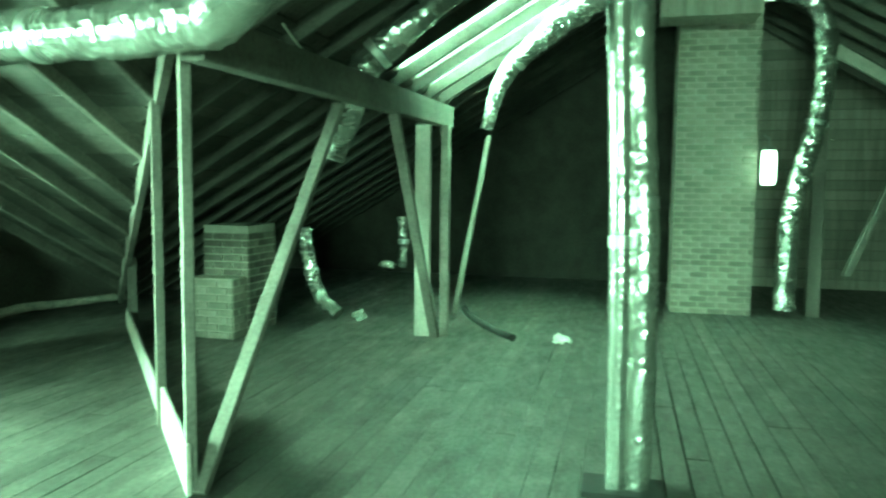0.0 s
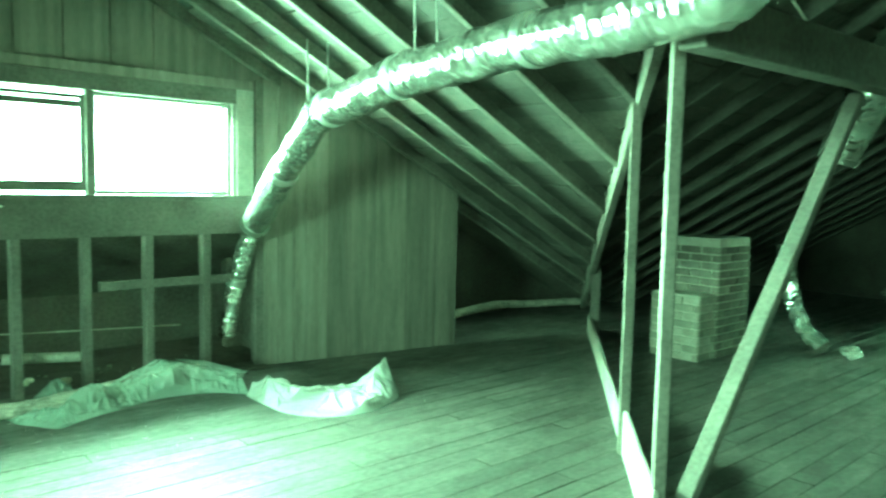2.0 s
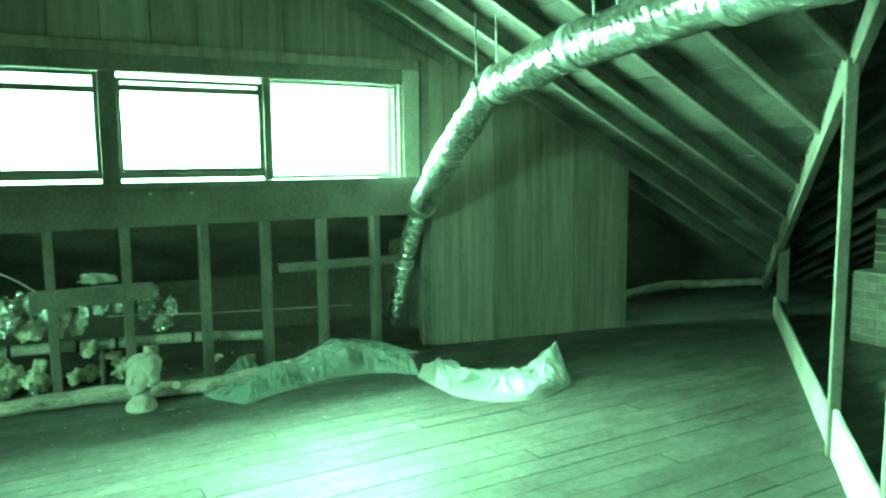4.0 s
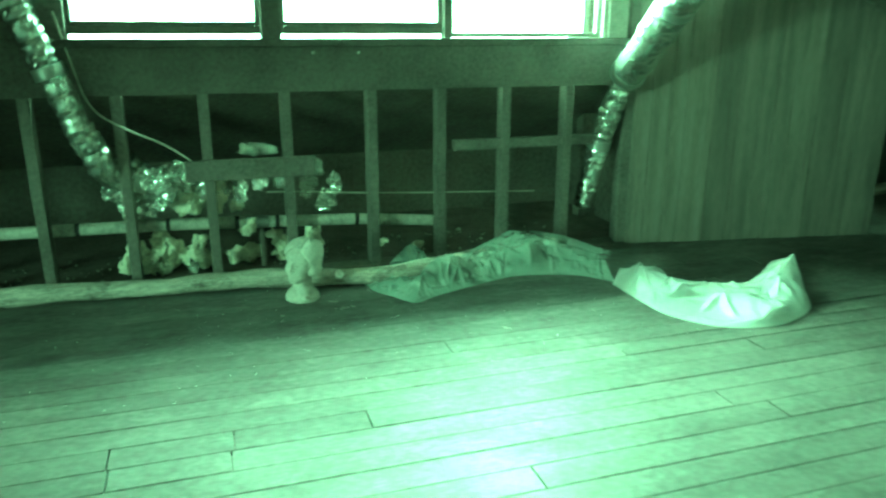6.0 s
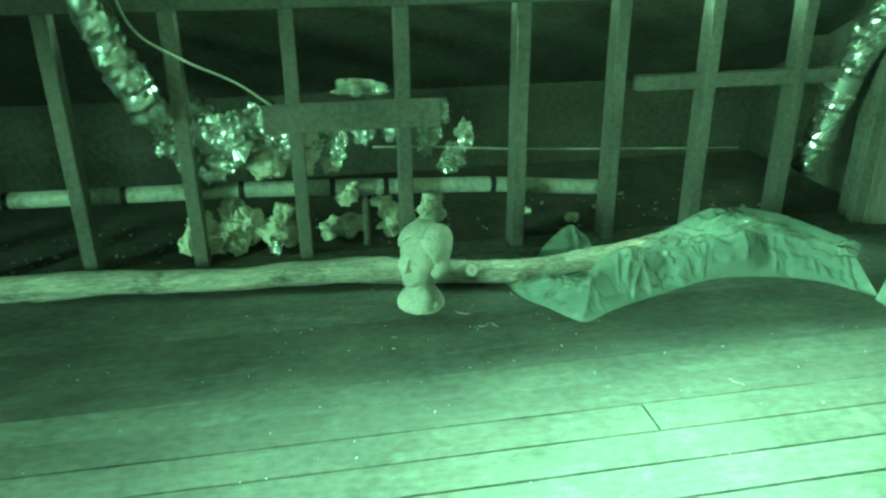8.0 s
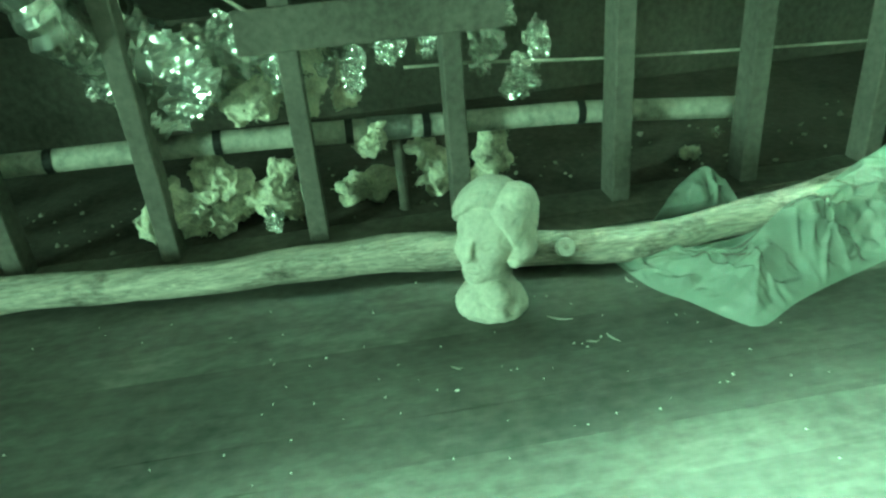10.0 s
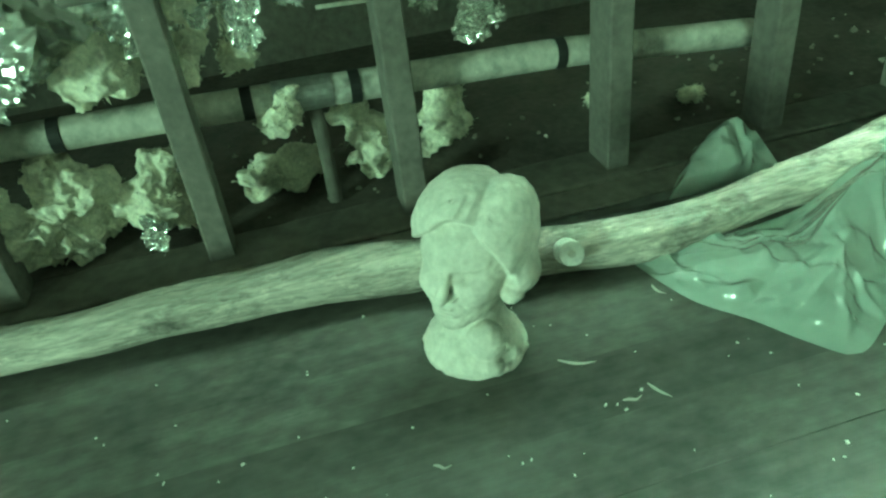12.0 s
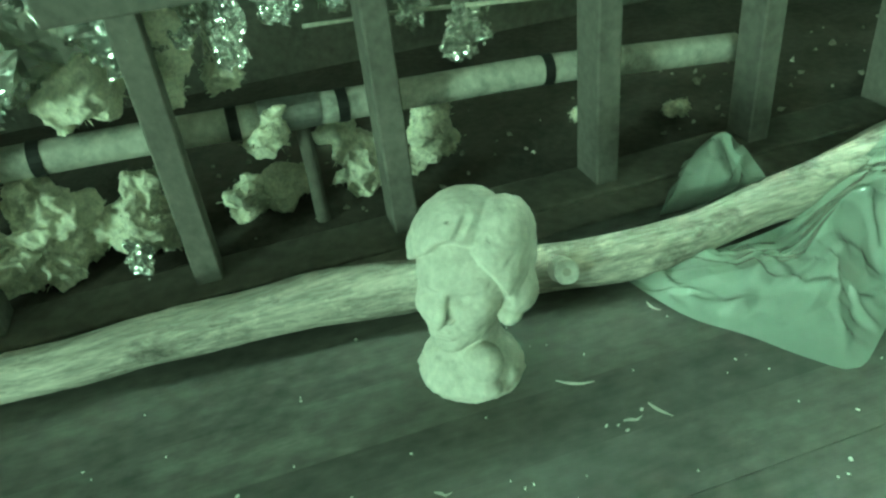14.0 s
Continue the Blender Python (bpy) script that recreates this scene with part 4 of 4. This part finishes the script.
    clay = clay + 0.0016 * np.sin(x * 61 + 1) * np.sin(y * 73) * np.sin(z * 67 + 2)
    rough_foot = np.clip((0.125 - z) / 0.03, 0, 1) * 0.0013 * np.sin(x * 120 + 3 * np.sin(y * 60)) * np.sin(y * 95 + 2 * np.sin(z * 110)) * np.sin(z * 130 + x * 40)
    return np.maximum(body + clay + rough_foot, 0.001 - z)


bust_me = net_mesh("bust", bust_field, (-0.15, -0.15, -0.006), (0.15, 0.165, 0.402), 0.0028)
bust_me.materials.append(M_CLAY)
bust_me.polygons.foreach_set("use_smooth", [True] * len(bust_me.polygons))
bust = tagged(new("bust", bust_me), "pale unfired clay bust of a head standing on the floorboards", "statue")
bust.matrix_world = pose(-5.836, 1.622, -0.001, 0, 0, -45)

# ---- plastic sheets ----
def along(path, u):
    k = u * (len(path) - 1)
    i = min(int(k), len(path) - 2)
    return path[i].lerp(path[i + 1], k - i)


def facet(x, y, seed):
    """Random heights joined by flat triangles: 0 to 1."""
    i, j = math.floor(x), math.floor(y)
    u, v = x - i, y - j

    def h(a, b):
        return (math.sin((i + a) * 127.1 + (j + b) * 311.7 + seed * 17.3) * 43758.5453) % 1.0
    if u + v < 1:
        return h(0, 0) + (h(1, 0) - h(0, 0)) * u + (h(0, 1) - h(0, 0)) * v
    return h(1, 1) + (h(0, 1) - h(1, 1)) * (1 - u) + (h(1, 0) - h(1, 1)) * (1 - v)


def crease(x, y, seed):
    a = x + 0.05 * noise.noise(Vector((x * 4, y * 4, seed)))
    b = y + 0.05 * noise.noise(Vector((x * 4, y * 4, seed + 7)))
    return (0.55 * facet((0.8 * a + 0.6 * b) * 4.2, (-0.6 * a + 0.8 * b) * 4.2, seed) + 0.36 * facet((0.5 * a - 0.87 * b) * 8, (0.87 * a + 0.5 * b) * 8, seed + 3)
            + 0.09 * facet((0.9 * a + 0.44 * b) * 19, (0.9 * b - 0.44 * a) * 19, seed + 5))


def film(front, ridge, back, seed, folds, nu=400, nv=140, stiff=0.014):
    """A thin sheet over three lines, broken by sharp straight folds and flat facets."""
    lines = [smooth_path(p, 0.02) for p in (front, ridge, back)]
    rnd = random.Random(seed)

    def flat(u, v):
        f, r, b = (along(p, u) for p in lines)
        return f.lerp(r, v / 0.5) if v < 0.5 else r.lerp(b, (v - 0.5) / 0.5)

    base = [flat(i / nu, j / nv) for i in range(nu + 1) for j in range(nv + 1)]
    at = np.array([tuple(q) for q in base])
    bend = np.array([noise.noise(q * 9) for q in base])
    wx, wy = at[:, 0] + 0.010 * bend, at[:, 1] - 0.010 * bend
    h = np.array([0.15 * (crease(q.x, q.y, seed) - 0.5) for q in base])
    for k in range(folds):
        c, a = flat(rnd.random(), rnd.random()), rnd.uniform(0, math.pi)
        dx, dy, ln, wide, tall = math.cos(a), math.sin(a), rnd.uniform(0.06, 0.26), rnd.uniform(0.008, 0.035), rnd.uniform(-0.8, 1.3)
        run, off = (wx - c.x) * dx + (wy - c.y) * dy, np.abs((wy - c.y) * dx - (wx - c.x) * dy)
        h += stiff * tall * np.clip(1 - off / wide, 0, 1) * np.clip(1 - (run / ln) ** 2, 0, 1)
    u, v = np.repeat(np.arange(nu + 1) / nu, nv + 1), np.tile(np.arange(nv + 1) / nv, nu + 1)
    rim = np.minimum.reduce([np.ones_like(u), v * 7, (1 - v) * 9 + 0.3, u * 14 + 0.1, (1 - u) * 14 + 0.1])
    tilt = 0.02 * np.array([noise.noise(q * 6 + Vector((0, seed, 0))) for q in base]) * rim
    at[:, 0] += h * 0.6 * rim + tilt
    at[:, 1] += tilt
    at[:, 2] = np.maximum(0.004, at[:, 2] + 0.005 + h * rim)
    bm = bmesh.new()
    vs = [bm.verts.new(p) for p in at]
    w = nv + 1
    for i in range(nu):
        for j in range(nv):
            k = i * w + j
            bm.faces.new((vs[k], vs[k + 1], vs[k + w + 1], vs[k + w]))
    return bm


clear = tagged(part("polythene_sheet", film(
    [(-5.98, 2.01, 0), (-5.80, 2.06, 0), (-5.70, 2.13, 0), (-5.60, 2.19, 0), (-5.55, 2.25, 0), (-5.63, 2.40, 0), (-5.72, 2.64, 0), (-5.82, 2.99, 0), (-5.72, 3.36, 0), (-5.51, 3.53, 0)],
    [(-5.97, 2.03, 0.006), (-5.87, 2.14, 0.035), (-5.83, 2.22, 0.05), (-5.79, 2.30, 0.075), (-5.79, 2.38, 0.15), (-5.84, 2.48, 0.165), (-5.88, 2.72, 0.145), (-5.88, 2.98, 0.145), (-5.86, 3.30, 0.165), (-5.74, 3.58, 0.08)],
    [(-5.965, 2.05, 0.0), (-5.93, 2.16, 0.02), (-5.93, 2.26, 0.03), (-5.94, 2.38, 0.04), (-5.95, 2.46, 0.05), (-5.99, 2.60, 0.09), (-6.10, 2.90, 0.17), (-6.18, 3.15, 0.19), (-6.16, 3.45, 0.16), (-5.92, 3.75, 0.06)],
    7.3, 190), M_PLASTIC, None, "", True), "crumpled translucent polythene sheet beside the log", "sheet")
flap = tagged(part("polythene_flap", film([(-6.12, 2.20, 0.02), (-6.12, 2.33, 0.02), (-6.13, 2.50, 0.04)], [(-6.15, 2.24, 0.06), (-6.14, 2.36, 0.10), (-6.16, 2.49, 0.07)], [(-6.19, 2.30, 0.10), (-6.17, 2.38, 0.17), (-6.19, 2.47, 0.11)], 3.1, 16, 70, 40), M_PLASTIC, None, "", True), "corner of polythene sticking up behind the log", "sheet")
white = tagged(part("white_sheet", film(
    [(-5.50, 3.50, 0), (-5.22, 3.50, 0), (-4.93, 3.53, 0), (-4.70, 3.72, 0), (-4.64, 4.02, 0), (-4.76, 4.33, 0), (-4.90, 4.46, 0)],
    [(-5.54, 3.57, 0.09), (-5.32, 3.67, 0.10), (-5.10, 3.76, 0.085), (-4.95, 3.92, 0.08), (-4.90, 4.14, 0.11), (-5.03, 4.40, 0.21), (-5.12, 4.50, 0.20)],
    [(-5.58, 3.66, 0.05), (-5.42, 3.85, 0.02), (-5.30, 3.98, 0.01), (-5.22, 4.12, 0.01), (-5.20, 4.28, 0.03), (-5.28, 4.48, 0.10), (-5.34, 4.56, 0.10)],
    1.9, 70, 260, 100, 0.022), M_CLOTH, None, "", True), "crumpled white plastic sheet bright in the window light", "sheet")

# ---- lamps by the chimney ----
def lantern(place, r, h, label):
    x, y, z = place
    lamp = group_at("bulkhead_lamp", label, "lamp", place, "lit lamps")
    part("glass", tube([(0, 0, -h / 2), (0, 0, -h / 2 + 0.02), (0, 0, h / 2 - 0.02), (0, 0, h / 2)], lambda s: r * (1 - 0.35 * abs(2 * s - 1) ** 8), 0.02, 20), M_LAMP, lamp, "glowing white glass", True)
    part("cap", tube([(0, 0, h / 2), (0, 0, h / 2 + 0.04)], r * 0.9, 0.02, 20), M_METAL, lamp)
    part("hanger", tube([(0, 0, h / 2 + 0.04), (0, 0.05, h / 2 + 0.15), (-0.02, 0.25, h / 2 + 0.2)], 0.012, 0.03, 8), M_METAL, lamp)


lantern((1.55, 10.3, 1.86), 0.085, 0.40, "lit white lamp hung beside the chimney")
lantern((1.50, 10.3, 3.98), 0.11, 0.20, "round lit lamp high beside the chimney")
timber("roof_post", "grey upright post beyond the chimney", (2.18, 10.6, 0), (2.18, 10.6, 2.6), 0.16, 0.10, M_TIMBER, (0, 1, 0))
timber("rafter_tie", "sloping timber tie beyond the chimney", (2.3, 10.6, 3.3), (4.4, 10.6, 2.0), 0.08, 0.14, M_PALE, group="roof beams")
timber("diagonal_brace", "dark sloping brace beyond the chimney", (2.6, 10.8, 0.5), (3.6, 10.9, 3.0), 0.08, 0.10, M_TIMBER, (0, 1, 0), "braces")
timber("duct_box", "square pale ventilation box under the ridge", (0.2, 9.6, 3.75), (1.25, 9.6, 3.75), 0.5, 0.5, M_PANEL, group="roof beams")

# ---- litter on the floor ----
random.seed(12)
litter = bmesh.new()
for i in range(170):
    x, y = (random.uniform(-6.1, -4.6), random.uniform(0.0, 4.5)) if i % 3 else (random.uniform(-5.9, -5.3), random.uniform(1.0, 2.3))
    r = random.uniform(0.0007, 0.0022) * (1.9 if i % 11 == 0 else 1)
    m = pose(x, y, 0.003, random.uniform(-15, 15), random.uniform(-15, 15), random.uniform(0, 360)) @ Matrix.Diagonal((r * random.uniform(0.6, 2.4), r, 0.0012, 1))
    bmesh.ops.create_cube(litter, size=1.6, matrix=m)
tagged(part("floor_litter", litter, M_CHIP), "scattered pale crumbs and plaster chips on the boards", "litter", kind="stuff")
for x, y, a, l in ((-5.60, 1.88, 20, 0.05), (-5.60, 1.83, 80, 0.035), (-5.72, 1.78, 60, 0.07), (-5.58, 1.48, 60, 0.03), (-5.85, 2.02, 10, 0.04), (-5.05, 2.6, 30, 0.05)):
    bm = bmesh.new()
    pts = [(-l / 2, 0, 0.004), (-l / 6, random.uniform(-0.003, 0.003), 0.003), (l / 6, random.uniform(-0.003, 0.003), 0.003), (l / 2, 0.004, 0.006)]
    bm.free()
    bm = tube(pts, lambda q: 0.0034 - 0.005 * abs(q - 0.4), 0.006, 6, 0.5)
    ob = tagged(part("wood_chip", bm, M_PALE), "small pale splinter lying on the floorboards", "splinter", "splinters")
    ob.matrix_world = pose(x, y, 0.001, 0, 0, a)

# ---- pieces: bricks ----
random.seed(21)
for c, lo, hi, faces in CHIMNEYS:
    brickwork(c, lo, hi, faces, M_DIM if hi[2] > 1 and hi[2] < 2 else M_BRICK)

# ---- pieces: floorboards ----
random.seed(33)
PLANK = bpy.data.meshes.new("plank")
bm = box((0, 0, -0.024), (1, 1, 0), 0)
bmesh.ops.bevel(bm, geom=[e for e in bm.edges if all(v.co.z > -0.01 for v in e.verts) and abs(e.verts[0].co.y - e.verts[1].co.y) > 0.5], offset=0.008, segments=1, affect="EDGES")
bm.to_mesh(PLANK)
bm.free()
PLANK.materials.append(M_FLOOR)
bm = box((0, 0, -0.024), (1, 1, 0), 0)
TIGHT = bpy.data.meshes.new("plank")
bm.to_mesh(TIGHT)
bm.free()
TIGHT.materials.append(M_FLOOR)
rest = bmesh.new()
SEAM, BOARD = -4.998, 0.1455
count = 0
for i in range(-26, 104):
    x = SEAM + i * BOARD
    if x < -7.3 or x > X1:
        continue
    y = Y0 + random.uniform(0.3, 3.0)
    ends = [Y0]
    while y < Y1:
        ends.append(y)
        y += random.uniform(2.2, 4.6)
    ends.append(Y1)
    if i == 0:
        ends = [Y0, -2.1, 2.23, 5.6, 9.0, Y1]
    if i == 1:
        ends = [Y0, -3.3, 0.2, 4.2, 8.3, Y1]
    if i == 4:
        ends = [Y0, -2.6, 0.71, 1.165, 1.70, 4.9, 8.9, Y1]
    if i == 5:
        ends = [Y0, -1.6, 0.72, 1.15, 4.4, 7.9, Y1]
    if i < 0:
        ends = [Y0, -3.0 + 0.3 * (i % 4), 4.2 + 0.5 * (i % 3), 8.0, Y1]
    for a, b in zip(ends, ends[1:]):
        gap = random.choice((0.0008, 0.0015, 0.0022, 0.003, 0.004, 0.0065)) * (0.12 if x < -5.06 and i != -3 else 1.5)
        drop = random.uniform(0, 0.0025 if x > -5.06 else 0.0004)
        m = Matrix.Translation((x + gap / 2, a + 0.003, -drop)) @ Matrix.Diagonal((BOARD - gap, b - a - 0.006, 1, 1))
        near = -6.4 < x < 1.2 and b > -1.0 and a < 10.5
        if near and count < 300:
            ob = new("plank", PLANK if x > -5.06 else TIGHT)
            ob.parent = floor
            ob.matrix_local = m
            count += 1
        else:
            bmesh.ops.create_cube(rest, size=1, matrix=m @ Matrix.Translation((0.5, 0.5, -0.012)) @ Matrix.Diagonal((1, 1, 0.024, 1)))
tagged(part("far_planks", rest, M_FLOOR, floor), kind="stuff")
